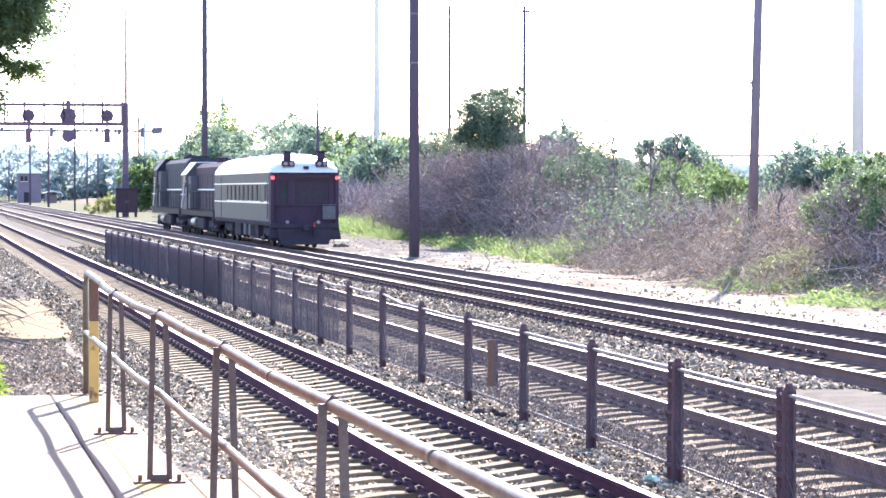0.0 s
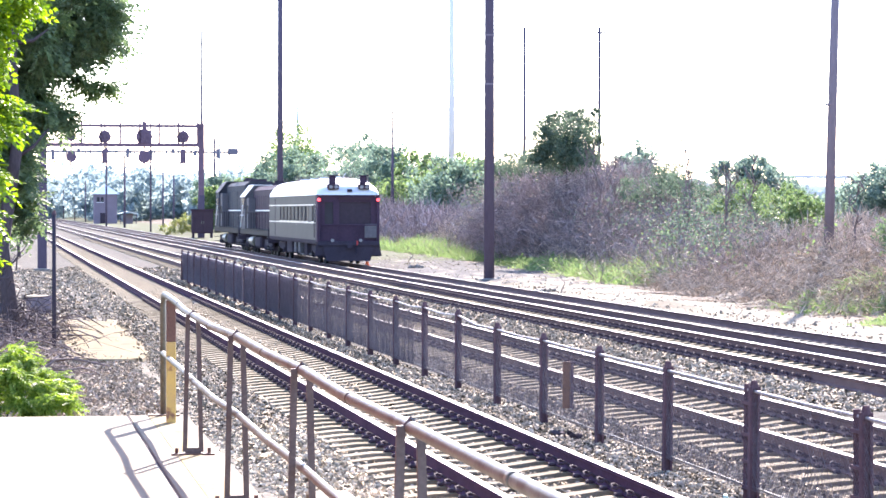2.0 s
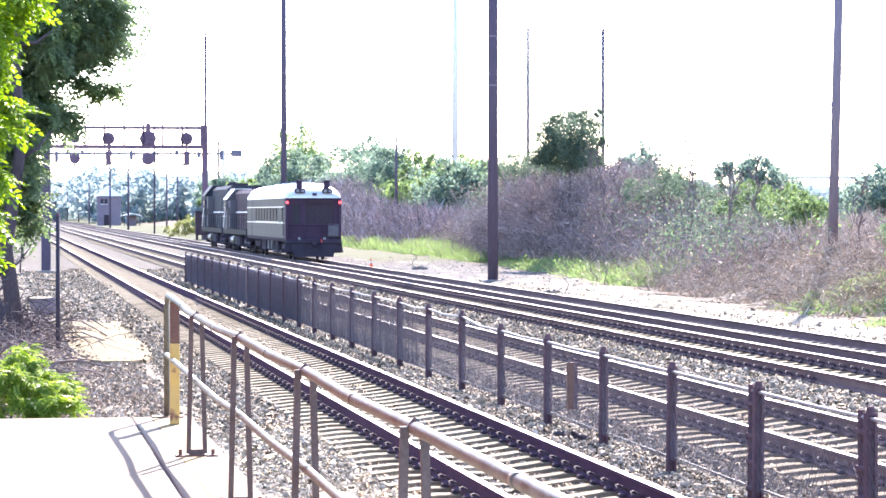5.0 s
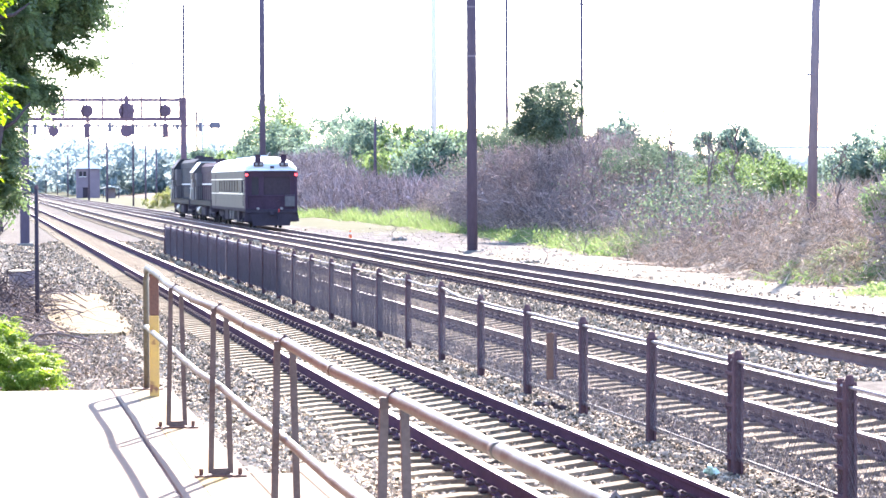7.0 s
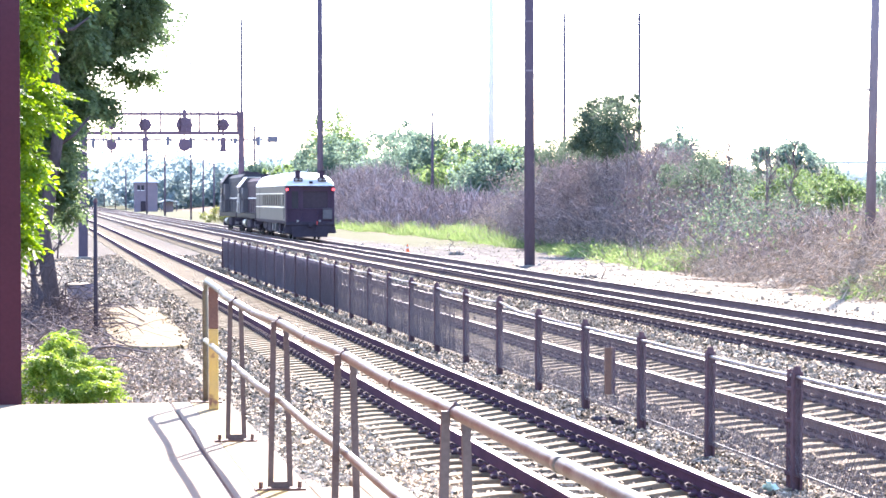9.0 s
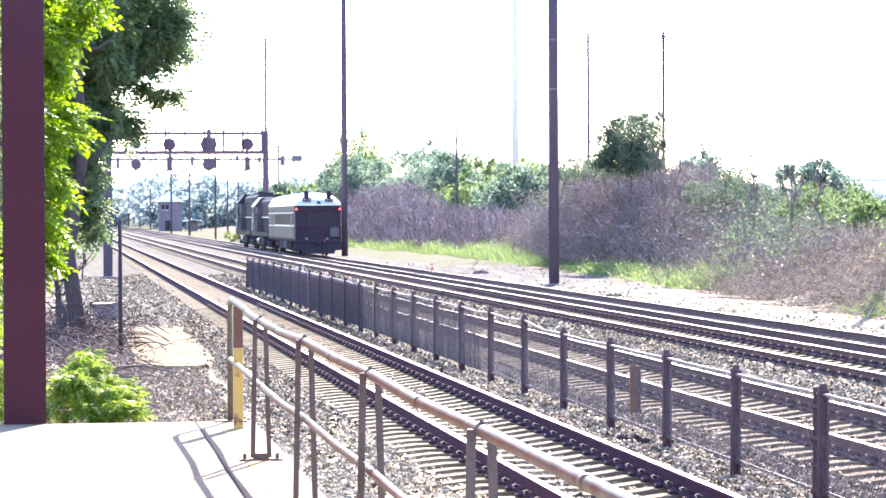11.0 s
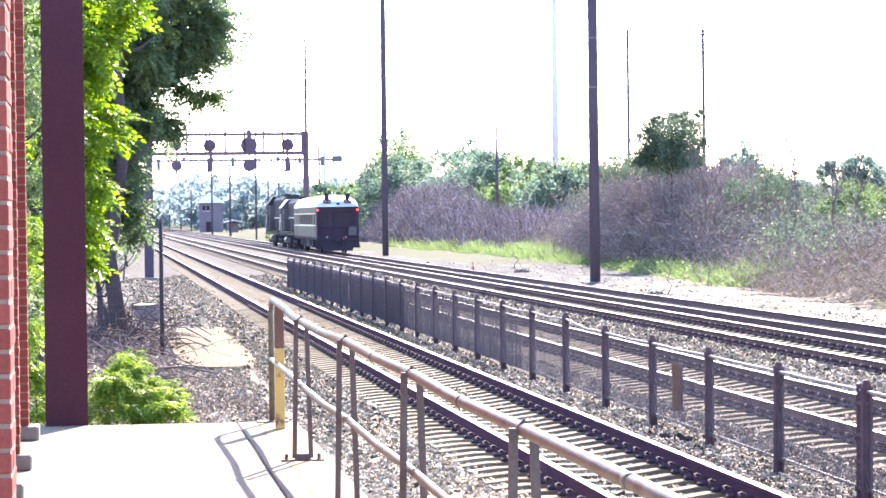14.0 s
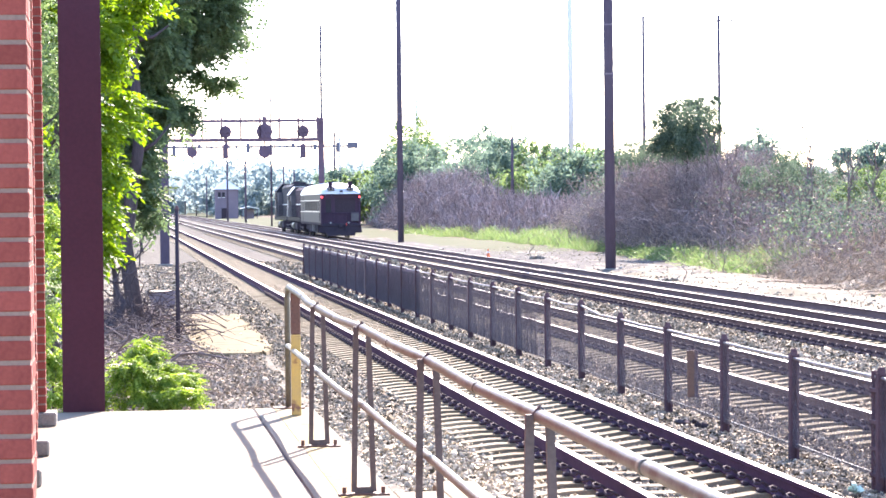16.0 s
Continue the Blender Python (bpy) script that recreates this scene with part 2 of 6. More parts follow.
def tube(bm, pts, r, seg=8, r2=None, cap=True):
    """Adds a round bar along points, tapering from r to r2."""
    pts = [Vector(p) for p in pts]
    r2 = r if r2 is None else r2
    rings = []
    n = len(pts)
    for i, p in enumerate(pts):
        d = (pts[min(i + 1, n - 1)] - pts[max(i - 1, 0)]).normalized()
        up = Vector((0, 0, 1)) if abs(d.z) < 0.9 else Vector((1, 0, 0))
        a = d.cross(up).normalized()
        b = d.cross(a)
        rr = r + (r2 - r) * i / max(1, n - 1)
        rings.append([bm.verts.new(p + (a * math.cos(k * 2 * math.pi / seg) + b * math.sin(k * 2 * math.pi / seg)) * rr) for k in range(seg)])
    for q, s in zip(rings, rings[1:]):
        for k in range(seg):
            bm.faces.new((q[k], q[(k + 1) % seg], s[(k + 1) % seg], s[k]))
    if cap:
        bm.faces.new(rings[0][::-1])
        bm.faces.new(rings[-1])
    return bm


def tubem(pts, r, seg=8, r2=None):
    return tube(bmesh.new(), pts, r, seg, r2)


def prism(bm, outline, y0, y1):
    """Extrudes an outline of (x, z) from y0 to y1."""
    a = [bm.verts.new((x, y0, z)) for x, z in outline]
    b = [bm.verts.new((x, y1, z)) for x, z in outline]
    n = len(outline)
    for k in range(n):
        bm.faces.new((a[k], a[(k + 1) % n], b[(k + 1) % n], b[k]))
    bm.faces.new(a[::-1])
    bm.faces.new(b)
    bmesh.ops.recalc_face_normals(bm, faces=bm.faces[:])
    return bm


def mesh_np(name, verts, faces):
    """A mesh from arrays of vertices (n, 3) and faces (m, k)."""
    me = bpy.data.meshes.new(name)
    verts, faces = np.asarray(verts, np.float32), np.asarray(faces, np.int32)
    m, k = faces.shape
    me.vertices.add(len(verts))
    me.vertices.foreach_set("co", verts.ravel())
    me.loops.add(m * k)
    me.loops.foreach_set("vertex_index", faces.ravel())
    me.polygons.add(m)
    me.polygons.foreach_set("loop_start", np.arange(0, m * k, k, dtype=np.int32))
    me.update(calc_edges=True)
    return me


def turns(n, rng, flat=False):
    """n random rotations (n, 3, 3); flat: about the z axis alone."""
    if flat:
        a = rng.uniform(0, 2 * np.pi, n)
        z, o = np.zeros(n), np.ones(n)
        return np.stack([np.cos(a), -np.sin(a), z, np.sin(a), np.cos(a), z, z, z, o], 1).reshape(n, 3, 3)
    q = rng.normal(size=(n, 4))
    q /= np.linalg.norm(q, axis=1)[:, None]
    w, x, y, z = q.T
    return np.stack([1 - 2 * (y * y + z * z), 2 * (x * y - z * w), 2 * (x * z + y * w), 2 * (x * y + z * w), 1 - 2 * (x * x + z * z), 2 * (y * z - x * w),
                     2 * (x * z - y * w), 2 * (y * z + x * w), 1 - 2 * (x * x + y * y)], 1).reshape(n, 3, 3)


def scatter(name, tv, tf, locs, sizes, rots):
    """Many copies of a small shape in one mesh."""
    tv, tf = np.asarray(tv, float), np.asarray(tf)
    n = len(locs)
    sizes = np.asarray(sizes, float)
    if sizes.ndim == 1:
        sizes = sizes[:, None].repeat(3, 1)
    v = np.einsum("nij,nkj->nki", rots, tv[None] * sizes[:, None, :]) + np.asarray(locs)[:, None, :]
    f = tf[None] + (np.arange(n) * len(tv))[:, None, None]
    return mesh_np(name, v.reshape(-1, 3), f.reshape(-1, tf.shape[1]))


LEAF_V, LEAF_F = [(0, -0.5, 0), (0.3, 0.02, 0.1), (0, 0.5, -0.05), (-0.3, 0.02, 0.1)], [(0, 1, 2), (0, 2, 3)]


def spray_shape():
    """A drooping twig with leaflets in pairs: vertices and faces of unit length."""
    v, f = [], []
    for k in range(9):
        t = 0.12 + 0.88 * k / 8
        side = 0 if k == 8 else (1 if k % 2 else -1)
        cx, cy, cz = 0.0, t, -0.28 * t * t
        ln, w = 0.34 - 0.10 * t, 0.095
        dx, dy = (math.sin(side * 0.95), math.cos(side * 0.95))
        dz = -0.30
        i = len(v)
        v += [(cx, cy, cz), (cx + dx * ln * 0.5 - dy * w, cy + dy * ln * 0.5 + dx * w, cz + dz * ln * 0.35 + 0.03), (cx + dx * ln, cy + dy * ln, cz + dz * ln),
              (cx + dx * ln * 0.5 + dy * w, cy + dy * ln * 0.5 - dx * w, cz + dz * ln * 0.35 + 0.03)]
        f += [(i, i + 1, i + 2), (i, i + 2, i + 3)]
    return v, f


def droop_turns(n, rng, lo=-0.9, hi=0.35):
    """Rotations that point a spray any way round, sagging by lo to hi radians."""
    a, t, r = rng.uniform(0, 2 * np.pi, n), rng.uniform(lo, hi, n), rng.normal(size=n) * 0.5
    z, o = np.zeros(n), np.ones(n)
    rz = np.stack([np.cos(a), -np.sin(a), z, np.sin(a), np.cos(a), z, z, z, o], 1).reshape(n, 3, 3)
    rx = np.stack([o, z, z, z, np.cos(t), -np.sin(t), z, np.sin(t), np.cos(t)], 1).reshape(n, 3, 3)
    ry = np.stack([np.cos(r), z, np.sin(r), z, o, z, -np.sin(r), z, np.cos(r)], 1).reshape(n, 3, 3)
    return rz @ rx @ ry


def arcs(name, a, d, ln, sag, width, rng, segs=4, sides=2, wander=0.25):
    """Crooked canes that start at a along d and bow towards the ground, one mesh."""
    p = np.asarray(a, float)
    d = np.asarray(d, float)
    A, B, W = [], [], []
    for k in range(segs):
        e = d + rng.normal(size=d.shape) * wander
        e[:, 2] -= sag * k / segs
        e /= np.linalg.norm(e, axis=1)[:, None] + 1e-9
        q = p + e * (np.asarray(ln) / segs)[:, None]
        q[:, 2] = np.maximum(q[:, 2], ground_z(q[:, 0], q[:, 1]) + 0.02)
        A.append(p), B.append(q), W.append(width * (1 - 0.6 * k / segs))
        p = q
    return sticks(name, np.concatenate(A), np.concatenate(B), np.concatenate(W), rng, sides)


STONE_V = [(-0.5, -0.4, -0.3), (0.4, -0.5, -0.35), (0.5, 0.4, -0.3), (-0.4, 0.5, -0.3), (-0.3, -0.35, 0.35), (0.35, -0.2, 0.3), (0.25, 0.35, 0.4), (-0.4, 0.25, 0.25)]
CHIP_V = [(-0.5, -0.45, -0.3), (0.5, -0.4, -0.3), (0.05, 0.5, -0.3), (0.0, -0.05, 0.45)]
CHIP_F = [(0, 1, 3), (1, 2, 3), (2, 0, 3)]
STONE_F = [(4, 5, 6, 7), (0, 1, 5, 4), (1, 2, 6, 5), (2, 3, 7, 6), (3, 0, 4, 7)]


def sticks(name, a, b, width, rng, sides=3):
    """Thin twigs from points a to points b: three-sided, folded of two faces, or single blades."""
    a, b = np.asarray(a, float), np.asarray(b, float)
    d = b - a
    d /= np.linalg.norm(d, axis=1)[:, None] + 1e-9
    u = np.cross(d, rng.normal(size=d.shape))
    u /= np.linalg.norm(u, axis=1)[:, None] + 1e-9
    w = np.cross(d, u)
    width = np.asarray(width)[:, None]
    ring = [u * width, (-0.5 * u + 0.87 * w) * width, (-0.5 * u - 0.87 * w) * width][:max(sides, 2)]
    k = len(ring)
    if sides == 2:
        ring, k = [u * width, w * width * 0.6, -u * width], 3
    v = np.stack([a + r for r in ring] + [b + r * 0.45 for r in ring], 1)
    quads = {3: [(0, 1, 4, 3), (1, 2, 5, 4), (2, 0, 3, 5)], 2: [(0, 1, 4, 3), (1, 2, 5, 4)], 1: [(0, 1, 3, 2)]}[sides]
    f = np.array(quads)[None] + (np.arange(len(a)) * 2 * k)[:, None, None]
    return mesh_np(name, v.reshape(-1, 3), f.reshape(-1, 4))


def clump_points(blobs, n, rng, shell=0.55, tight=0.16):
    """n points in ellipsoids (x, y, z, rx, ry, rz), denser near their skins, gathered in clumps."""
    blobs = np.asarray(blobs, float)
    wgt = blobs[:, 3] * blobs[:, 4] * blobs[:, 5]
    nc = max(8, n // 45)
    which = rng.choice(len(blobs), nc, p=wgt / wgt.sum())
    d = rng.normal(size=(nc, 3))
    d /= np.linalg.norm(d, axis=1)[:, None]
    rad = shell + (1 - shell) * rng.random(nc) ** 0.5
    c = blobs[which, :3] + d * rad[:, None] * blobs[which, 3:]
    k = rng.integers(0, nc, n)
    spread = tight * blobs[which[k], 3:].mean(1)
    return c[k] + rng.normal(size=(n, 3)) * spread[:, None]


# ---- ground: ballast bed, dirt road, bank; one sheet to the horizon ----
PLAT_Z = 0.70
HALF_GAUGE = 0.725
TRACKS = [("track_1", 5.015, 0.0), ("track_2", 9.12, 0.0), ("track_3", 13.05, 0.0), ("track_4", 16.6, -0.18)]
FOOT_Y, FOOT_X = [-50, 40, 66, 80, 100, 118, 132, 162, 192, 224, 260, 420, 6000], [21.4, 21.4, 21.8, 22.1, 23.1, 24.7, 25.3, 26.8, 27.3, 26.4, 27.0, 32, 34]


def foot(y):
    return np.interp(y, FOOT_Y, FOOT_X)


def ground_z(x, y):
    """Height of the ground, for arrays."""
    x, y = np.asarray(x, float), np.asarray(y, float)
    z = np.interp(x, [-30, -4, 0.5, 2.6, 3.3, 6.5, 6.9, 7.3, 7.7, 10.0, 10.8, 11.2, 12.0, 12.3, 14.6, 15.2, 18.2, 19.0], [0.3, -0.15, -0.3, -0.42, -0.255, -0.255, -0.34, -0.34, -0.255, -0.255, -0.21, -0.165, -0.17, -0.255, -0.255, -0.43, -0.43, -0.33])
    up = np.clip((x - foot(y)) / 6.5, 0, 1)
    top = np.interp(y, [0, 60, 76, 90, 105, 125, 160, 240, 400], [1.6, 1.7, 1.9, 1.7, 1.5, 1.2, 1.2, 1.0, 0.6])
    bank = top * (up * up * (3 - 2 * up))
    lump = 0.05 * np.sin(x * 1.7 + y * 0.37) * np.sin(y * 0.61 - x * 0.5)
    rough = np.where(x > 18.6, 1.0, np.where(x < 2.6, 1.0, 0.0)) * np.where(x > foot(y), 3.0, 1.0)
    return z + bank + lump * rough


def build_ground():
    xs = np.unique(np.concatenate([[-3000, -800, -200, -60, -25, -12], np.arange(-8, 40, 0.4), np.arange(40, 70, 5), [90, 150, 400, 1200, 3000]]))
    ys = np.unique(np.concatenate([[-400, -60, -10], np.arange(0, 170, 0.8), np.arange(170, 420, 5), [470, 560, 700, 1000, 1600, 2600, 4600]]))
    gx, gy = np.meshgrid(xs, ys)
    gz = ground_z(gx, gy)
    nx = len(xs)
    i = (np.arange(len(ys) - 1)[:, None] * nx + np.arange(nx - 1)[None]).ravel()
    me = mesh_np("ground", np.stack([gx.ravel(), gy.ravel(), gz.ravel()], 1), np.stack([i, i + 1, i + 1 + nx, i + nx], 1))
    cx = ((gx[:-1, :-1] + gx[1:, 1:]) / 2).ravel()
    cy = ((gy[:-1, :-1] + gy[1:, 1:]) / 2).ravel()
    rng = np.random.default_rng(3)
    jit = rng.normal(size=len(cx)) * 0.35
    idx = np.where(cx < 2.7 + jit * 0.5, np.where((cx > 1.2) & (cx < 2.2 + jit * 0.3) & (cy < 27 + jit * 3), 1, np.where((cx > 0.6 + jit * 0.5) & (cy > 72 + jit * 6), 0, 2)), np.where(cx < 18.1 + jit * 0.4, 0, np.where(cx < foot(cy) - 0.6 + jit * 1.5, np.where(((cy > 150 + jit * 12) & (cx > 20.5 + jit)) | ((cy > 235 + jit * 20) & (cx > 18.9)), 4, np.where(cy > 112 + jit * 20 - (cx - 19) * 2, 5, 1)), 3)))
    for m in (M_BALLAST, M_DIRT, M_LITTER, M_BANK, M_WEEDY, M_VERGE):
        me.materials.append(m)
    me.polygons.foreach_set("material_index", idx.astype(np.int32))
    for p in me.polygons:
        p.use_smooth = True
    ob = new("ground", me)
    tagged(ob, "ballast, bare sandy track and brown weedy bank", "ground", kind="structure")


M_LITTER = mat("leaf_litter", (0.21, 0.187, 0.148), (0.098, 0.086, 0.070), rough=0.95, spec=0.05, scale=1.6, fine=18, bump=1.0, world_space=True)
M_BANK = mat("bank_soil", (0.16, 0.13, 0.098), (0.085, 0.068, 0.055), rough=0.95, spec=0.05, scale=0.5, fine=7, bump=0.8, world_space=True)
M_WEEDY = mat("weedy_ground", (0.070, 0.085, 0.042), (0.105, 0.098, 0.070), rough=0.95, spec=0.03, scale=0.25, fine=3, bump=0.6, world_space=True)
M_VERGE = mat("grey_verge", (0.112, 0.106, 0.10), (0.076, 0.072, 0.068), rough=0.95, spec=0.03, scale=0.7, fine=9, bump=0.5, world_space=True, stretch=(1.2, 0.18, 1), stain=((0.22, 0.20, 0.165), 0.9, 0.58))
build_ground()

# ---- tracks ----
RAIL_PROFILE = [(-0.07, -0.185), (0.07, -0.185), (0.07, -0.17), (0.012, -0.15), (0.010, -0.05), (0.036, -0.035), (0.036, -0.004), (-0.036, -0.004), (-0.036, -0.035), (-0.010, -0.05), (-0.012, -0.15), (-0.07, -0.17)]


def tie_mesh():
    """A concrete tie: raised rail seats, lower waist, chamfered top."""
    bm = bmesh.new()
    st = [(-1.30, -0.225), (-1.0, -0.192), (-0.55, -0.192), (-0.25, -0.232), (0.25, -0.232), (0.55, -0.192), (1.0, -0.192), (1.30, -0.225)]
    rings = []
    for x, z in st:
        rings.append([bm.verts.new((x, -0.14, -0.42)), bm.verts.new((x, -0.115, z)), bm.verts.new((x, 0.115, z)), bm.verts.new((x, 0.14, -0.42))])
    for a, b in zip(rings, rings[1:]):
        for k in range(3):
            bm.faces.new((a[k], a[k + 1], b[k + 1], b[k]))
    bm.faces.new(rings[0]), bm.faces.new(rings[-1][::-1])
    bmesh.ops.recalc_face_normals(bm, faces=bm.faces[:])
    me = bpy.data.meshes.new("tie")
    bm.to_mesh(me)
    bm.free()
    me.materials.append(M_TIE)
    return me


def clip_mesh():
    """A bent spring clip on its shoulder."""
    bm = bmesh.new()
    box(bm, -0.035, 0.03, -0.05, 0.05, -0.005, 0.03, 0.01)
    tube(bm, [(-0.075, -0.055, 0.035), (-0.04, -0.07, 0.075), (0.02, -0.06, 0.105), (0.06, -0.015, 0.10), (0.055, 0.03, 0.075), (0.01, 0.03, 0.07), (-0.01, 0.06, 0.095), (-0.06, 0.065, 0.06)], 0.013, 5)
    me = bpy.data.meshes.new("rail_clip")
    bm.to_mesh(me)
    bm.free()
    me.materials.append(M_CLIP)
    return me


def join_copies(name, me, poses):
    """One mesh out of many copies of me."""
    n = len(me.vertices)
    v = np.empty(n * 3, np.float32)
    me.vertices.foreach_get("co", v)
    v = v.reshape(-1, 3)
    polys = [tuple(p.vertices) for p in me.polygons]
    out = np.concatenate([v + np.asarray(p, np.float32) for p in poses])
    me2 = bpy.data.meshes.new(name)
    faces = [[i + k * n for i in p] for k in range(len(poses)) for p in polys]
    me2.from_pydata(out.tolist(), [], faces)
    return me2


def build_tracks():
    tie, clip = tie_mesh(), clip_mesh()
    near = {"track_1": (8.0, 80.0), "track_2": (24.0, 84.0), "track_3": (40.0, 96.0), "track_4": (0, 0)}
    for name, xc, zc in TRACKS:
        root = thing(name, "railway track with polished rails on concrete ties", "railway track", (xc, 0, zc), kind="structure")
        rust = M_RAIL if name == "track_1" else M_RAIL_BROWN
        head = {"track_1": 0.034, "track_2": 0.030, "track_3": 0.028, "track_4": 0.016}[name]
        for s in (-HALF_GAUGE, HALF_GAUGE):
            bm = prism(bmesh.new(), [(x + s, z) for x, z in RAIL_PROFILE], -30, 1500)
            part("rail", bm, rust, root)
            part("rail_head", boxm(s - head, s + head, -30, 1500, -0.004, 0.0), M_RAILTOP, root, "bright worn running surface")
        if name == "track_4":
            me = join_copies("ties", tie, [(0, 0.61 * k, 0.02) for k in range(60, 500)])
            me.materials.append(M_TIE4)
            o = link_mesh("ties", me, None, root)
            o["kind"] = "stuff"
            continue
        y0, y1 = near[name]
        far = []
        for k in range(0, 420):
            y = 0.61 * k + 0.13
            if y0 <= y <= y1:
                t = link_mesh("tie", tie, None, root, at=Matrix.Translation((0, y, 0)) @ Matrix.Rotation(radians(random.uniform(-0.5, 0.5)), 4, "Z"))
                for s in (-HALF_GAUGE, HALF_GAUGE):
                    for e, a in ((-0.105, 180), (0.105, 0)):
                        link_mesh("rail_clip", clip, None, t, at=pose(s + e, 0, -0.185, 0, 0, a))
            else:
                far.append((0, y, 0))
        me = join_copies("ties", tie, far)
        me.materials.append(M_TIE)
        o = link_mesh("ties", me, None, root)
        o["kind"] = "stuff"


M_TIE4 = mat("dark_wood_ties", (0.07, 0.055, 0.05), (0.04, 0.032, 0.03), rough=0.9, scale=4, fine=40, bump=0.4)


def build_road_stones():
    """Pebbles and clods on the sandy road."""
    rng = np.random.default_rng(12)
    n = 6000
    y = rng.uniform(50, 165, n)
    x = 18.4 + (foot(y) + 0.8 - 18.4) * rng.random(n) ** rng.choice([0.6, 1.6], n)
    me = scatter("road_pebbles", STONE_V, STONE_F, np.stack([x, y, ground_z(x, y)], 1), rng.gamma(2.0, 0.016, n)[:, None] * rng.uniform(0.6, 1.3, (n, 3)), turns(n, rng))
    tagged(link_mesh("road_pebbles", me, M_PEBBLE), "pale pebbles and clods scattered on the sandy road", "pebbles", kind="stuff")


M_PEBBLE = mat("road_pebble", (0.34, 0.30, 0.24), (0.22, 0.19, 0.155), rough=0.9, scale=5, fine=40, island=0.4)


def build_ballast():
    """Loose crushed stone over the bed, thick near the platform."""
    rng = np.random.default_rng(11)
    locs, sizes = [], []
    for (x0, x1, y0, y1, n, s) in ((2.15, 4.1, 13, 20, 17000, 0.026), (2.15, 4.1, 20, 26, 13000, 0.029), (1.6, 2.15, 15, 27, 2500, 0.018), (1.9, 4.1, 24, 60, 24000, 0.034), (4.3, 5.75, 9, 40, 9000, 0.032), (5.85, 8.4, 18, 45, 26000, 0.034), (5.85, 8.4, 45, 75, 9000, 0.045),
                                   (8.5, 9.95, 25, 50, 3500, 0.042), (10.1, 12.25, 34, 62, 15000, 0.045), (10.1, 12.25, 62, 100, 8000, 0.06), (0.9, 2.0, 25, 60, 3500, 0.026), (1.0, 4.1, 60, 130, 11000, 0.065), (5.85, 8.4, 75, 130, 5000, 0.09), (10.1, 12.2, 100, 160, 2500, 0.11), (14.0, 15.7, 45, 90, 2500, 0.07),
                                   (17.6, 19.0, 50, 100, 1500, 0.05), (-0.5, 1.0, 66, 125, 2500, 0.05), (4.3, 5.75, 40, 90, 5000, 0.05), (8.5, 9.95, 50, 100, 4000, 0.055)):
        x, y = rng.uniform(x0, x1, n), rng.uniform(y0, y1, n)
        for xc in (5.0, 9.2, 13.05):
            on = (np.abs(x - xc) < (0.8 if xc > 13 else 1.3)) & (np.abs((y - 0.13 + 0.305) % 0.61 - 0.305) < 0.13)
            x, y = x[~on], y[~on]
        locs.append(np.stack([x, y, ground_z(x, y) + 0.012], 1))
        sizes.append(rng.gamma(6.0, 0.165, len(x)) * s)
    # a little gravel strewn over the edges of the old pad
    n = 420
    x = rng.choice([1.55, 2.98], n, p=[0.35, 0.65]) + rng.normal(size=n) * 0.12
    y = rng.uniform(51, 69.5, n)
    locs.append(np.stack([x, y, np.full(n, -0.30)], 1))
    sizes.append(rng.gamma(6.0, 0.165, n) * 0.045)
    locs, sizes = np.concatenate(locs), np.concatenate(sizes)
    near = (locs[:, 0] < 4.2) & (locs[:, 1] < 34)
    far = ~near & (locs[:, 1] > 46)
    for sel, m, shape, lab in ((near, M_STONE_PALE, (STONE_V, STONE_F), "pale crushed stone between the platform and the nearest track"), (~near & ~far, M_STONE, (STONE_V, STONE_F), "loose grey crushed stone between the tracks"),
                               (far, M_STONE, (CHIP_V, CHIP_F), "loose grey crushed stone farther down the tracks")):
        p, z = locs[sel], sizes[sel]
        me = scatter("ballast_stones", *shape, p, z[:, None] * rng.uniform(0.45, 1.3, (len(p), 3)), turns(len(p), rng))
        tagged(link_mesh("ballast_stones", me, m), lab, "ballast", kind="stuff")


# ---- station platform and railing ----
def build_platform():
    p = thing("platform", "sunlit pale concrete station platform slab", "platform", kind="structure")
    part("slab", boxm(-6.0, 1.096, -8, 23.18, -0.5, PLAT_Z, bevel=0.006), M_CONCRETE, p)
    part("edge_strip", boxm(1.111, 1.60, -8, 23.20, -0.5, PLAT_Z, bevel=0.006), M_CONCRETE, p)
    part("joint_filler", boxm(1.096, 1.111, -8, 23.17, -0.4, PLAT_Z - 0.008), M_BLACK, p, "dark filler in the joint")
    part("yellow_line", boxm(1.27, 1.445, 3, 23.1, PLAT_Z, PLAT_Z + 0.003), M_YLINE, p, "worn yellow safety line")

    part("boarding_slab", boxm(1.603, 1.90, -8, 16.25, -0.5, PLAT_Z, bevel=0.008), M_CONCRETE, p)
    part("boarding_edge", boxm(1.903, 2.17, -8, 16.85, -0.5, PLAT_Z - 0.005, bevel=0.012), M_CONCRETE, p)


POST_Y = [19.40, 16.12, 12.90, 9.60, 6.30]


def rail_x(y):
    """The railing is not quite straight: it drifts along the platform edge."""
    return float(np.interp(y, [-4, 9.6, 12.9, 16.1, 19.4, 21.0, 22.3, 23.1], [1.60, 1.468, 1.442, 1.412, 1.385, 1.405, 1.40, 1.395]))


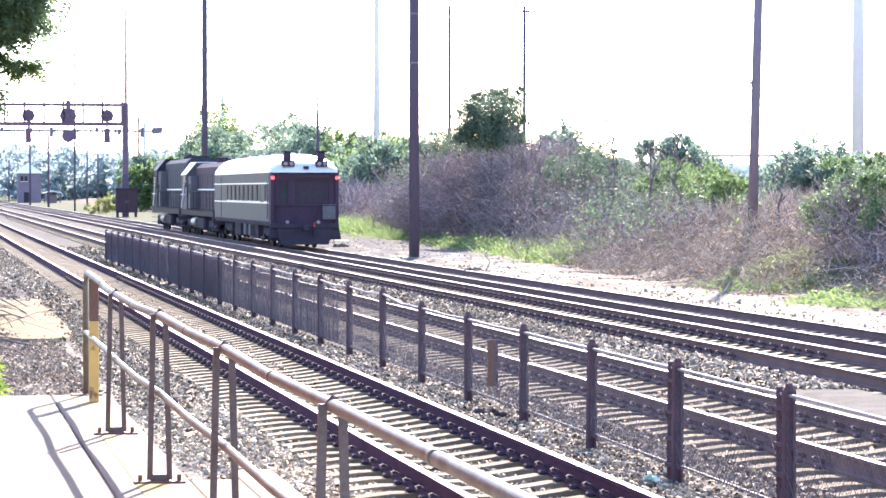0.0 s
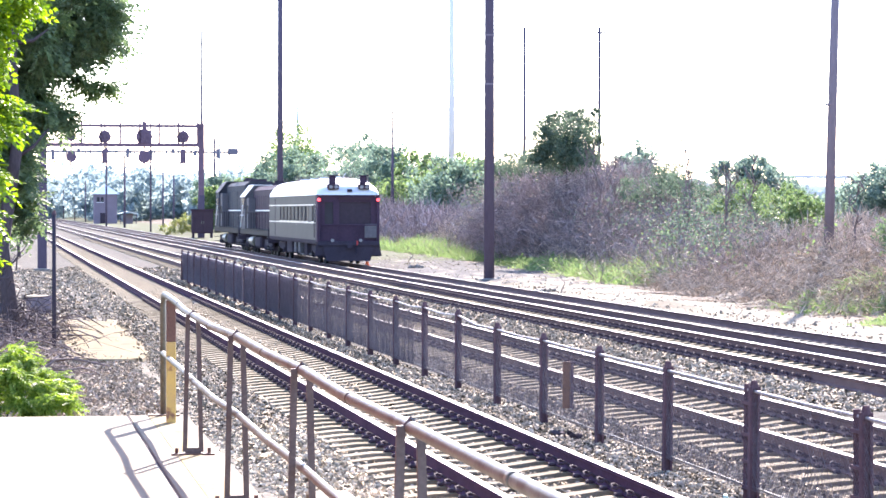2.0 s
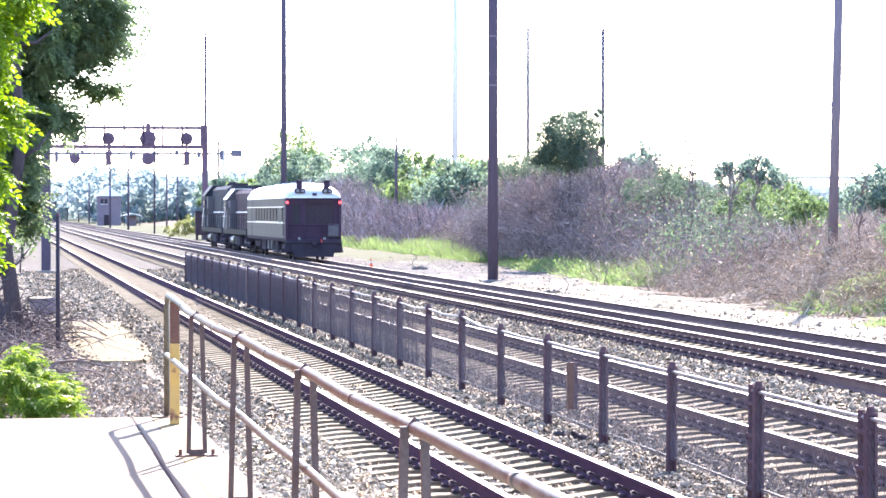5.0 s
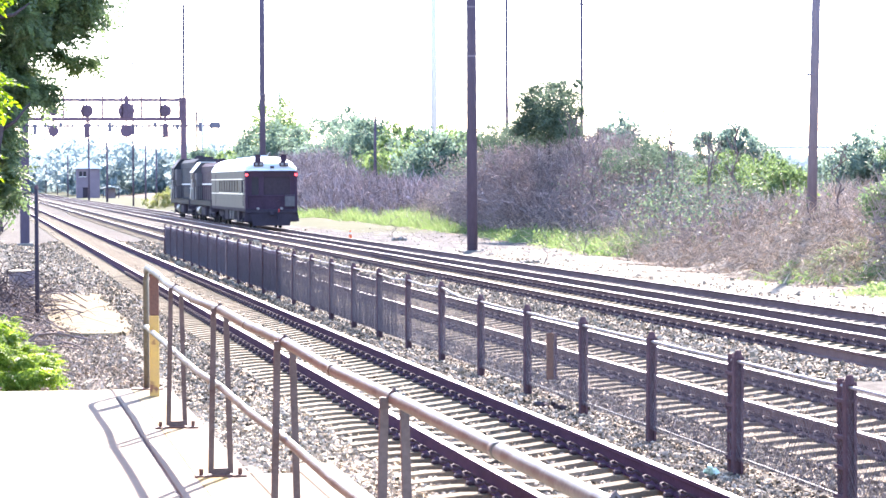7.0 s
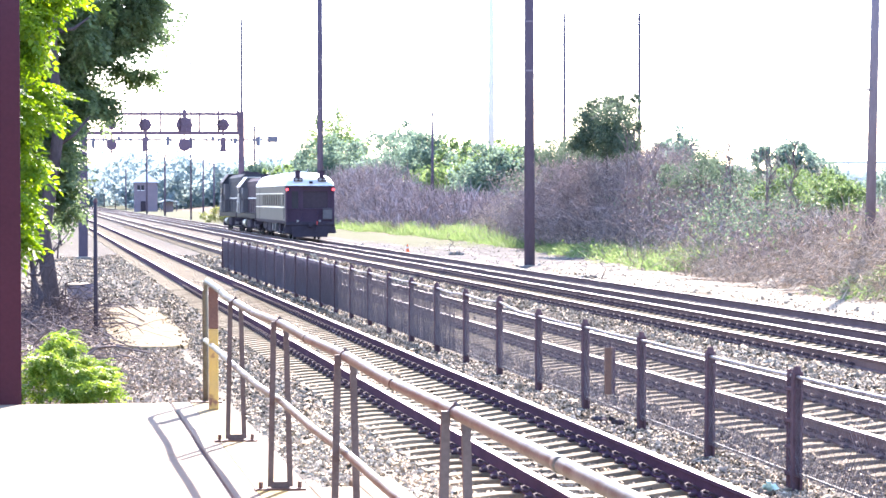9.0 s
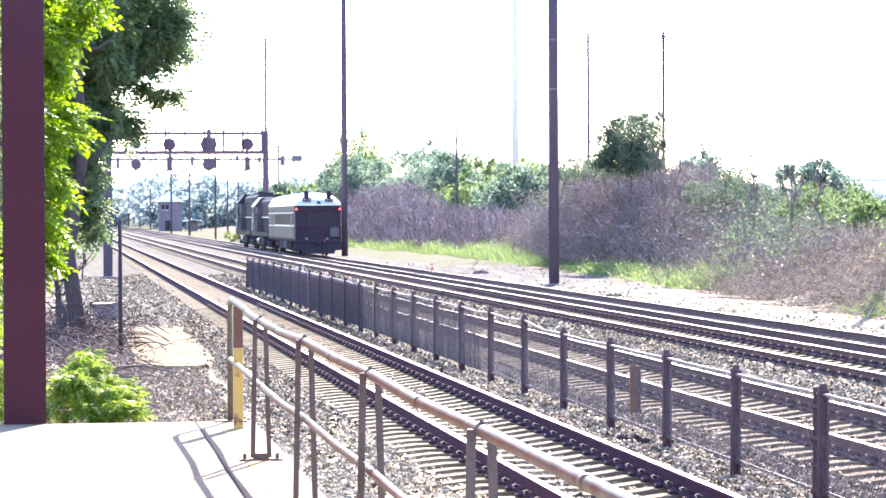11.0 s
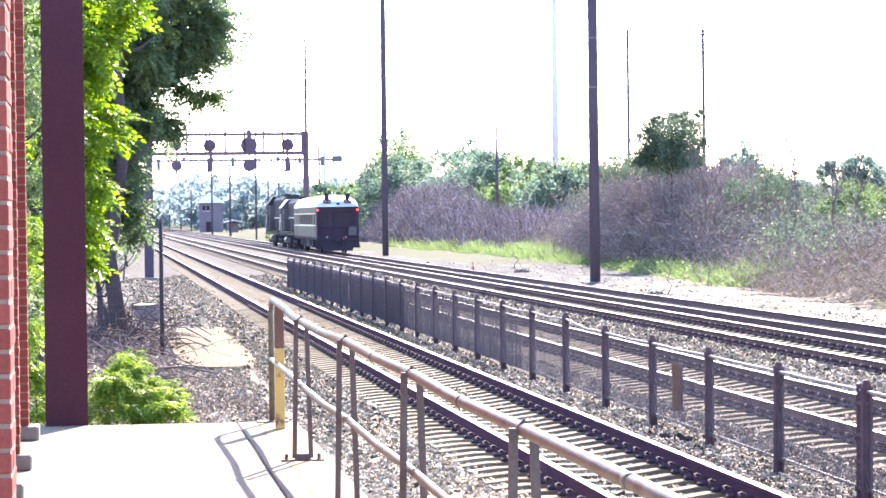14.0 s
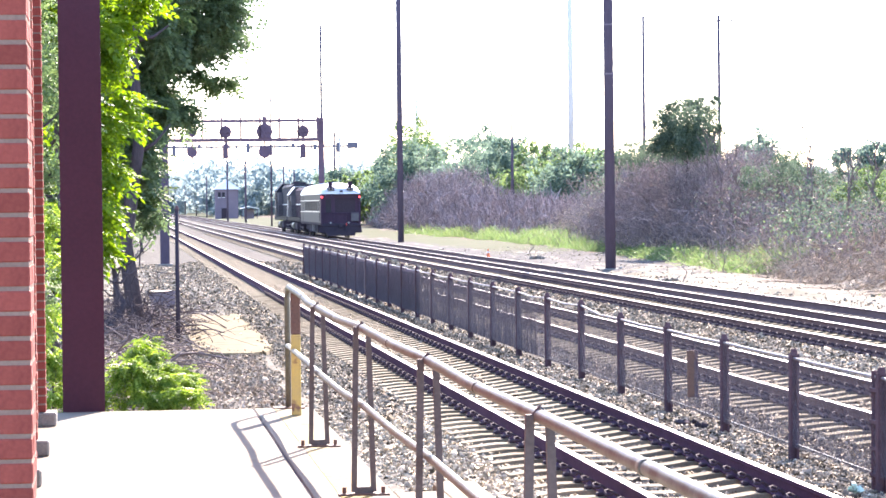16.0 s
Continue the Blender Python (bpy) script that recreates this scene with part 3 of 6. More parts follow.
def build_railing():
    r = thing("platform_railing", "weathered grey pipe railing on twin-bar posts", "railing", (0, 0, PLAT_Z))
    top, mid = 1.0, 0.53
    # top pipe runs on past the camera and bends down at its far end
    pts = [(rail_x(y), y, top + dz) for y, dz in ((-4, 0), (4, -0.047), (7.0, -0.046), (9.6, -0.04), (11.4, -0.046), (12.9, -0.026), (14.5, -0.03), (16.1, -0.014), (17.8, -0.03), (19.4, -0.015), (20.6, -0.02), (21.4, 0.005), (22.9, 0.03), (23.05, 0.012))]
    pts += [(1.395, 23.12, top - 0.06), (1.395, 23.12, 0.01)]
    part("top_pipe", tubem(pts, 0.0245, 12), M_GALV, r, smooth=True)
    part("middle_pipe", tubem([(rail_x(y) - 0.004, y, mid + dz) for y, dz in ((-4, -0.03), (9.6, -0.03), (11.2, -0.034), (12.9, -0.012), (14.4, -0.016), (16.1, 0.004), (17.6, -0.014), (19.4, 0), (21, -0.01), (23.1, 0.0))], 0.021, 12), M_GALV, r, smooth=True)
    for y, drop in ((21.2, 0.0), (18.0, 0.03), (14.6, 0.03), (11.2, 0.045), (7.72, 0.044)):
        d = 0.03
        part("sleeve", tubem([(rail_x(y - d), y - d, top - drop), (rail_x(y + d), y + d, top - drop)], 0.027, 12), M_GALV, r, smooth=True)
    # end post painted yellow, rusted bare at its top
    part("end_post", boxm(1.375, 1.452, 22.30, 22.38, 0.0, 0.66, bevel=0.006), M_YELLOW, r, "yellow painted steel post")
    part("post_cap", boxm(1.375, 1.452, 22.301, 22.379, 0.66, 1.0, bevel=0.006), M_RUST, r, "rusty bare post top")
    part("base_plate", boxm(1.27, 1.53, 23.04, 23.17, 0.0, 0.014), M_RUST, r)
    for y in POST_Y:
        x = rail_x(y)
        top = 1.0 - float(np.interp(y, [6, 9.6, 12.9, 16.1], [0.034, 0.028, 0.014, 0.0]))
        post = part("post", flat_leg([(x - 0.036, top - 0.005), (x - 0.058, 0.02)], y), M_BAR, r, "flat-bar post with splayed legs")
        part("leg", flat_leg([(x + 0.036, top - 0.03), (x + 0.058, 0.02)], y), M_BAR, post)
        part("foot_plate", boxm(x - 0.15, x + 0.15, y - 0.05, y + 0.05, 0.0, 0.012), M_RUST, post)
        part("foot_web", boxm(x - 0.055, x + 0.055, y - 0.008, y + 0.008, 0.012, 0.05), M_BAR, post)
        part("saddle", tubem([(x - 0.03, y, top - 0.02), (x, y - 0.002, top + 0.02), (x + 0.03, y, top - 0.02)], 0.012, 6), M_BAR, post)
        for s in (-0.115, 0.115):
            part("bolt", tubem([(x + s, y, 0.012), (x + s, y, 0.05)], 0.014, 6), M_RUST, post)


def flat_leg(xz, y):
    (xa, za), (xb, zb) = xz
    bm = bmesh.new()
    w, d = 0.016, 0.012
    vs = []
    for x, z in ((xa, za), (xb, zb)):
        vs.append([bm.verts.new((x + a * w, y + b * d, z)) for a, b in ((-1, -1), (1, -1), (1, 1), (-1, 1))])
    for k in range(4):
        bm.faces.new((vs[0][k], vs[0][(k + 1) % 4], vs[1][(k + 1) % 4], vs[1][k]))
    bm.faces.new(vs[0][::-1]), bm.faces.new(vs[1])
    bmesh.ops.recalc_face_normals(bm, faces=bm.faces[:])
    return bm


def build_column():
    """Wide-flange steel column at the platform's end."""
    c = thing("canopy_column", "maroon painted steel column at the platform end", "column", (-0.315, 23.36, PLAT_Z))
    part("front_flange", boxm(-0.175, 0.175, -0.16, -0.14, -1.0, 7.5), M_MAROON, c)
    part("back_flange", boxm(-0.175, 0.175, 0.14, 0.16, -1.0, 7.5), M_MAROON, c)
    part("web", boxm(-0.008, 0.008, -0.14, 0.14, -1.0, 7.5), M_MAROON, c)


def brick_pier(name, label, x1, y0, width, depth, z0, z1, base=False, nudge=0.0):
    """A pier of running-bond bricks, each a piece, on a mortar core; its outer corner at x1, y0."""
    p = thing(name, label, "brick wall", kind="structure")
    part("mortar_core", boxm(x1 - width, x1 - 0.003, y0 + 0.003, y0 + depth, z0, z1), M_MORTAR, p)
    course, bl, bh, bd = 0.0677, 0.194, 0.057, 0.092
    me_s = bpy.data.meshes.new("brick")
    bm = boxm(-bl / 2, bl / 2, -bd / 2, bd / 2, 0, bh, bevel=0.004)
    bm.to_mesh(me_s)
    bm.free()
    me_h = bpy.data.meshes.new("brick")
    bm = boxm(-bd / 2, bd / 2, -bl / 2, bl / 2, 0, bh, bevel=0.004)
    bm.to_mesh(me_h)
    bm.free()
    me_s.materials.append(M_BRICK), me_h.materials.append(M_BRICK)
    n = int((z1 - z0) / course)
    for k in range(n):
        z = z0 + k * course + nudge
        j = lambda a=0.0012: random.uniform(-a, a)
        if k % 2:
            xs, first = [x1 - bl / 2], x1 - bl - 0.0097
        else:
            xs, first = [], x1 - bd - 0.0097
            link_mesh("brick", me_h, None, p, at=(x1 - bd / 2 + j(), y0 + bl / 2 + j(), z))
        xx = first - bl / 2
        while xx - bl / 2 > x1 - width - 0.02:
            xs.append(xx)
            xx -= bl + 0.0097
        for x in xs:
            link_mesh("brick", me_s, None, p, at=(x + j(), y0 + bd / 2 + j(), z))
        # return side
        yy = y0 + (bd if k % 2 else bl) + 0.0097 + bl / 2
        while yy + bl / 2 < y0 + depth + 0.02:
            link_mesh("brick", me_h, None, p, at=(x1 - bd / 2 + j(), yy, z))
            yy += bl + 0.0097
    if base:
        part("base_block", boxm(x1 - width, x1 + 0.08, y0 - 0.06, y0 + 0.30, z0 - 0.11, z0 - 0.002, bevel=0.012), M_BASE, p, "worn grey stone base")
    return p


def build_bricks():
    brick_pier("wall_1", "red brick pier with pale mortar beside the platform", -0.245, 7.62, 0.62, 0.42, 0.7, 3.35, nudge=0.012)
    for k, (y, x) in enumerate(((17.06, -0.575), (19.16, -0.58), (21.76, -0.59))):
        brick_pier("wall_%d" % (k + 2), "red brick pilaster on a grey stone base", x, y, 0.32, 0.2, PLAT_Z + 0.11, 4.3, base=True)
    w = thing("wall_5", "long red brick station wall behind the pilasters", "brick wall", kind="structure")
    part("wall_body", boxm(-1.3, -0.70, 8.2, 21.9, PLAT_Z, 4.4), M_BRICK, w)


M_SLAT = mat("brown_plastic_slat", (0.185, 0.135, 0.162), (0.14, 0.102, 0.124), rough=0.9, spec=0.03, rand=0.16)
M_PIPE = mat("fence_pipe", (0.40, 0.36, 0.34), (0.28, 0.25, 0.24), rough=0.6, spec=0.2)


# ---- fence between the tracks ----
FENCE_X = 7.05
FENCE_Y = [21.6 + 3.362 * k for k in range(26)]


def fence_post(lean, y, top):
    """An H-section post: two flanges and a web."""
    bm = bmesh.new()
    for s in (-0.036, 0.036):
        box(bm, s - 0.013, s + 0.013, y - 0.04, y + 0.04, -0.45, top)
    box(bm, -0.03, 0.03, y - 0.008, y + 0.008, -0.45, top)
    for v in bm.verts:
        v.co.x += lean * (v.co.z < 0)
    return bm


def build_fence():
    f = thing("track_fence", "dark steel chain-link fence between the tracks", "fence", (FENCE_X, 0, 0))
    for k, y in enumerate(FENCE_Y):
        lean = random.uniform(-0.012, 0.012)
        h = 0.76 if y < 40 else 0.83
        post = part("post", fence_post(lean, y, h + 0.02), M_FENCE, f)
        part("post_cap", tubem([(0, y, h + 0.0), (0, y, h + 0.035), (0, y, h + 0.075)], 0.05, 8, r2=0.03), M_FENCE, post)
        if k in (0, 1):
            q = part("post", tubem([(lean, y + 0.24, -0.45), (0, y + 0.24, h + 0.03)], 0.034, 8), M_FENCE, f)
            for z in (-0.2, 0.05, 0.3, 0.6):
                part("clamp", boxm(-0.05, 0.05, y - 0.03, y + 0.27, z, z + 0.03), M_FENCE, q)
    for a, b in zip([10.0] + FENCE_Y, FENCE_Y):
        za, zb = (0.735 if a < 40 else 0.81), (0.735 if b < 40 else 0.81)
        part("top_pipe", tubem([(0, a, za), (0, (a + b) / 2, za - random.uniform(0, 0.03)), (0, b, zb)], 0.015, 6), M_PIPE, f)
        part("tension_wire", tubem([(0.02, a, -0.19), (0.02, b, -0.18)], 0.013, 5), M_GALV, f)
    # woven wire: two slanting families, real wires
    rng = np.random.default_rng(5)
    y = np.arange(10, FENCE_Y[-1] + 0.01, 0.055)
    n = len(y)
    y = y + rng.normal(size=n) * 0.012
    a = np.concatenate([np.stack([np.full(n, -0.03), y, np.full(n, -0.20)], 1), np.stack([np.full(n, -0.026), y + 1.0, np.full(n, -0.20)], 1)])
    b = np.concatenate([np.stack([np.full(n, -0.03), y + 1.0, np.full(n, 0.74)], 1), np.stack([np.full(n, -0.026), y, np.full(n, 0.74)], 1)])
    ok = (a[:, 1] < FENCE_Y[-1]) & (b[:, 1] < FENCE_Y[-1])
    me = sticks("chain_link", a[ok], b[ok], np.full(ok.sum(), 0.0026), rng)
    o = link_mesh("chain_link", me, M_WIRE, f, "woven dark wire")
    o["kind"] = "stuff"
    # plastic privacy slats threaded through the far panels
    slat = bpy.data.meshes.new("slat")
    bm = boxm(-0.012, -0.008, -0.064, 0.064, -0.22, 0.78)
    bm.to_mesh(slat)
    bm.free()
    slat.materials.append(M_SLAT)
    yy = 64.5
    while yy < FENCE_Y[-1]:
        if random.random() > 0.02:
            link_mesh("slat", slat, None, f, at=Matrix.Translation((0, yy, random.uniform(-0.03, 0.03))))
        yy += 0.13
    # finer screen wire over the middle panels
    n = 1000
    y = np.sort(rng.uniform(46.0, 64.5, n))
    a = np.stack([np.full(n, -0.034), y, np.full(n, -0.2)], 1)
    b = np.stack([np.full(n, -0.034), y + rng.normal(size=n) * 0.1, np.full(n, 0.77)], 1)
    o = link_mesh("screen_mesh", sticks("screen_mesh", a, b, np.full(n, 0.0024), rng), M_WIRE, f, "fine grey screen wire")
    o["kind"] = "stuff"
    b = thing("hanging_board", "narrow brown board hung on the wire fence", "board", (FENCE_X - 0.06, 33.3, 0.0))
    part("plank", boxm(-0.05, 0.05, -0.02, 0.02, -0.02, 0.56, bevel=0.004), M_RUST, b)
    part("edge_strip", boxm(0.05, 0.085, -0.02, 0.02, -0.02, 0.56), M_FENCE, b, "dark edge strip")
    part("hook", tubem([(0.02, 0, 0.55), (0.05, 0, 0.66)], 0.006, 5), M_FENCE, b)


# ---- poles and signal bridge ----
def pole(name, label, x, y, z0, z1, r, r2, material, category="pole", lean=(0, 0), seg=12, extra=()):
    p = thing(name, label, category, (x, y, z0))
    part("shaft", tubem([(0, 0, -0.4), (lean[0], lean[1], z1 - z0)], r, seg, r2), material, p, smooth=True)
    for nm, bm, m in extra:
        part(nm, bm, m, p)
    return p


def bands(*zs, r=0.21):
    return [("band", tubem([(0, 0, z), (0, 0, z + 0.06)], r, 12), M_WOODPOLE) for z in zs]


def build_poles():
    pole("catenary_pole", "tall dark steel catenary pole beside the tracks", 19.35, 107.5, -0.33, 22, 0.215, 0.17, M_POLE, extra=bands(6.75, 7.75, 9.7, r=0.2) + [("footing", boxm(-0.35, 0.35, -0.35, 0.35, -0.2, 0.06, bevel=0.03), M_BASE)])
    pole("catenary_pole", "tall dark steel catenary pole beside the tracks", 19.7, 192.6, -0.33, 24, 0.22, 0.17, M_POLE, extra=bands(9.0, 12.5, r=0.22))
    pole("catenary_pole", "tall weathered pole standing in the brush", 27.0, 87.0, 1.5, 16, 0.17, 0.12, M_WOODPOLE, lean=(0.35, 0), extra=bands(4.4, r=0.16))



def position_signal(parent, x, z, r, low):
    """A round-backed signal head with hoods, hung on the bridge."""
    s = part("signal_head", tubem([(x, -0.55, z), (x, -0.40, z)], r, 8), M_SIGNAL, parent)
    for k in range(7):
        a = k * math.pi * 2 / 6
        rr = 0.0 if k == 6 else r * 0.62
        part("lamp_hood", tubem([(x + rr * math.cos(a), -0.85, z + rr * math.sin(a)), (x + rr * math.cos(a), -0.55, z + rr * math.sin(a))], 0.13, 8), M_SIGNAL, s)
    part("bracket", tubem([(x, -0.3, z - r - 0.1), (x, -0.3, z + r + 0.7)], 0.07, 6), M_SIGNAL, s)
    if low:
        q = part("lower_head", tubem([(x, -0.55, z - 2.0), (x, -0.40, z - 2.0)], low, 8) if low > 0.4 else boxm(x - low, x + low, -0.55, -0.4, z - 2.65, z - 1.25, bevel=0.06), M_SIGNAL, parent)
        part("bracket", tubem([(x, -0.3, z - 2.0 - low - 0.3), (x, -0.3, z - 0.6)], 0.09, 6), M_SIGNAL, q)
        for dz in (-0.4, 0.0, 0.4):
            part("lamp_hood", tubem([(x, -0.8, z - 2.0 + dz), (x, -0.55, z - 2.0 + dz)], 0.13, 8), M_SIGNAL, q)


def build_gantry():
    g = thing("signal_bridge", "steel signal bridge spanning the tracks with round signals", "signal bridge", (0, 275.0, -0.3))
    x0, x1, zb, zt = 1.5, 20.15, 9.2, 11.1
    for dy in (-0.5, 0.5):
        part("bottom_chord", boxm(x0, x1, dy - 0.09, dy + 0.09, zb - 0.17, zb + 0.17), M_GANTRY, g)
        part("top_chord", boxm(x0, x1, dy - 0.07, dy + 0.07, zt - 0.13, zt + 0.13), M_GANTRY, g)
        for k in range(11):
            x = x1 - 0.3 - k * 1.92
            if x > x0:
                part("upright", boxm(x - 0.075, x + 0.075, dy - 0.05, dy + 0.05, zb, zt + 0.38), M_GANTRY, g)
    for k in range(11):
        x = x1 - 0.3 - k * 1.92
        if x > x0:
            part("cross_tie", boxm(x - 0.05, x + 0.05, -0.5, 0.5, zt - 0.05, zt + 0.05), M_GANTRY, g)
    part("catwalk", boxm(x0, x1, -0.4, 0.4, zb - 0.18, zb - 0.13), M_GANTRY, g)
    for x in (x1 + 0.05, x0):
        for sx in (-0.142, 0.142):
            part("column", boxm(x + sx - 0.14, x + sx + 0.14, -0.25, 0.25, -0.2, zt + 0.25), M_GANTRY, g)
        for k in range(14):
            z = 0.4 + 0.8 * k
            part("lacing", tubem([(x - 0.2, 0, z), (x + 0.2, 0, z + 0.8)], 0.035, 5), M_GANTRY, g)
    part("column_base", boxm(x1 - 0.28, x1 + 0.36, -0.3, 0.3, -0.2, 4.2), M_POLE, g, "broader dark lower column")
    part("mast", tubem([(x1 + 0.1, 0, zt), (x1 + 0.12, 0, 20.6)], 0.13, 8, 0.11), M_POLE, g)
    for x, r, low in ((7.3, 0.52, 0.56), (10.6, 0.66, 0.28), (14.5, 0.86, 0.66), (18.35, 0.66, 0.28)):
        position_signal(g, x, 10.0, r, low)
    part("finial", boxm(14.3, 14.75, -0.5, -0.3, 10.6, 11.5), M_SIGNAL, g)
    part("hanger", boxm(7.2, 7.4, -0.45, -0.3, 7.6, 9.2), M_SIGNAL, g)
    c = thing("relay_cabinet", "dark brown trackside relay cabinet on legs", "cabinet", (20.1, 272.2, -0.33))
    part("body", boxm(-1.05, 1.05, -0.5, 0.5, 0.45, 2.7, bevel=0.03), M_CABINET, c)
    part("roof", boxm(-1.15, 1.15, -0.6, 0.6, 2.7, 2.85, bevel=0.02), M_CABINET, c)
    for sx in (-0.9, 0.9):
        for sy in (-0.35, 0.35):
            part("leg", boxm(sx - 0.1, sx + 0.1, sy - 0.1, sy + 0.1, -0.1, 0.45), M_CABINET, c)
    for sx in (-0.52, 0.52):
        d = part("door", boxm(sx - 0.48, sx + 0.48, -0.53, -0.5, 0.55, 2.6, bevel=0.01), M_CABINET, c)
        part("handle", boxm(sx * 0.2 - 0.03, sx * 0.2 + 0.03, -0.57, -0.53, 1.4, 1.65), M_GALV, d)


# ---- the train ----
def roof_loft(bm, stations):
    """Arched roof: stations of (y, half width, eave z, crown z)."""
    rings = []
    for y, hw, ze, zc in stations:
        ring = []
        for k in range(13):
            a = math.pi * k / 12
            ring.append(bm.verts.new((-hw * math.copysign(abs(math.cos(a)) ** 0.75, math.cos(a)), y, ze + (zc - ze) * math.sin(a) ** 0.85)))
        rings.append(ring)
    for a, b in zip(rings, rings[1:]):
        for k in range(12):
            bm.faces.new((a[k], a[k + 1], b[k + 1], b[k]))
    bm.faces.new(rings[0][::-1]), bm.faces.new(rings[-1])
    bmesh.ops.recalc_face_normals(bm, faces=bm.faces[:])
    return bm


WHEELSETS = []


def bogie(root, y, axles, r=0.46, base=2.4):
    """A truck: side frames, springs and wheelsets that turn."""
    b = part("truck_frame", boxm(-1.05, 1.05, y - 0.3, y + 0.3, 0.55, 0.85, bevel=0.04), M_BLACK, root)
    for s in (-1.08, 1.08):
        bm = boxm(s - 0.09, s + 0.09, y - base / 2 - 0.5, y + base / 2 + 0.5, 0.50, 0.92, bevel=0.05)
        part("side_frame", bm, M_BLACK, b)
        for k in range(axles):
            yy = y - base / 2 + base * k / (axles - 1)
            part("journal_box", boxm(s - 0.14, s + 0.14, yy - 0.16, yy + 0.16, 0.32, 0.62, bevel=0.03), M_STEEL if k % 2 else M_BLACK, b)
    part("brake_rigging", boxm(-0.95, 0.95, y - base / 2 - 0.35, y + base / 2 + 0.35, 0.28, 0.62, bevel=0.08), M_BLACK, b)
    for k in range(axles):
        yy = y - base / 2 + base * k / (axles - 1)
        bm = bmesh.new()
        for s in (-0.76, 0.76):
            tube(bm, [(s - 0.07, 0, 0), (s + 0.07, 0, 0)], r, 20)
        tube(bm, [(-1.0, 0, 0), (1.0, 0, 0)], 0.09, 8)
        for s in (-0.84, 0.84):
            for q in range(4):
                a = q * math.pi / 2
                tube(bm, [(s - 0.02, 0.22 * math.cos(a), 0.22 * math.sin(a)), (s + 0.02, 0.22 * math.cos(a), 0.22 * math.sin(a))], 0.06, 6)
        w = part("wheelset", bm, M_STEEL, root, "steel wheels on an axle")
        w.matrix_basis = pose(0, yy, r)
        WHEELSETS.append((w, yy, r))


def coupler(root, y, d):
    c = part("coupler", boxm(-0.12, 0.12, min(y, y + d), max(y, y + d), 0.78, 1.02, bevel=0.03), M_BLACK, root)
    part("air_hose", tubem([(0.35, y, 0.85), (0.36, y + d * 0.6, 0.6), (0.3, y + d, 0.5)], 0.03, 6), M_BLACK, c)


TRAIN_X, TRAIN_Z, TAIL0, SPEED = 16.6, -0.18, 119.3, 5.46


def build_coach():
    c = thing("passenger_coach", "olive-grey inspection coach with silver roof and dark end", "railway coach", (TRAIN_X, TAIL0, TRAIN_Z))
    L, W = 23.2, 1.50
    # sides are walls with thickness; windows sit in recesses
    wins = [(1.6, 1.15)] + [(4.4 + 1.75 * k, 1.38) for k in range(8)]
    for s in (-1, 1):
        x0, x1 = sorted((s * W, s * (W - 0.08)))
        part("lower_side", boxm(x0, x1, 0.75, L, 1.18, 2.05), M_CAR_OLIVE, c)
        part("letterboard", boxm(x0, x1, 0.75, L, 2.80, 3.36), M_CAR_OLIVE, c)
        edges = [0.75] + [e for y, w in wins for e in (y - w / 2, y + w / 2)] + [L]
        for a, b in zip(edges[::2], edges[1::2]):
            part("window_post", boxm(x0, x1, a, b, 2.05, 2.80), M_CAR_OLIVE, c)
        for y, w in wins:
            f = part("window_frame", boxm(*sorted((s * (W - 0.02), s * (W + 0.012))), y - w / 2 - 0.03, y - w / 2 + 0.04, 2.05, 2.80), M_CREAM if y < 2 else M_CAR_OLIVE, c)
            part("pane", boxm(*sorted((s * (W - 0.055), s * (W - 0.045))), y - w / 2, y + w / 2, 2.05, 2.80), M_PANE, f)
            part("sill", boxm(*sorted((s * (W - 0.02), s * (W + 0.03))), y - w / 2, y + w / 2, 2.03, 2.07), M_CREAM, f)
        for z in (1.97, 2.84):
            part("stripe", boxm(*sorted((s * W, s * (W + 0.012))), 0.75, L, z, z + 0.055), M_CREAM, c, "thin cream stripe")
        part("sill_beam", boxm(*sorted((s * (W - 0.1), s * (W + 0.01))), 0.5, L, 1.06, 1.18), M_BLACK, c)
        d = part("side_door", boxm(*sorted((s * (W - 0.02), s * (W + 0.008))), 20.0, 20.75, 1.22, 3.25), M_CAR_OLIVE, c)
        part("door_seam", boxm(*sorted((s * W, s * (W + 0.014))), 19.9, 20.02, 1.22, 3.2), M_BLACK, d)
        part("grab_rail", tubem([(s * (W + 0.06), 0.72, 1.3), (s * (W + 0.06), 0.72, 2.9)], 0.02, 6), M_BLACK, c)
        part("corner_post", boxm(*sorted((s * W, s * (W - 0.14))), 0.0, 0.75, 1.1, 3.36), M_CAR_DARK, c)
        part("step", boxm(*sorted((s * 0.95, s * 1.5)), 0.05, 0.75, 0.40, 0.46), M_BLACK, c)
        part("step_riser", prism(bmesh.new(), [(s * 0.9, 1.1), (s * 1.5, 1.1), (s * 1.62, 0.42), (s * 1.15, 0.42)], 0.05, 0.12), M_BLACK, c)
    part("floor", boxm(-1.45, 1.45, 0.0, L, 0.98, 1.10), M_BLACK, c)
    part("roof", roof_loft(bmesh.new(), [(-0.10, 1.30, 3.34, 3.50), (0.0, 1.46, 3.34, 3.66), (0.5, 1.53, 3.34, 3.92), (1.3, 1.55, 3.34, 4.10), (2.4, 1.55, 3.34, 4.17), (L - 1.5, 1.55, 3.34, 4.17), (L - 0.4, 1.53, 3.34, 3.95), (L, 1.45, 3.34, 3.7)]), M_CAR_ROOF, c, "silver painted arched roof", smooth=True)
    for y in (5.0, 9.5, 14.0, 18.5):
        part("roof_vent", boxm(-0.25, 0.25, y - 0.3, y + 0.3, 4.1, 4.27, bevel=0.04), M_CAR_ROOF, c)
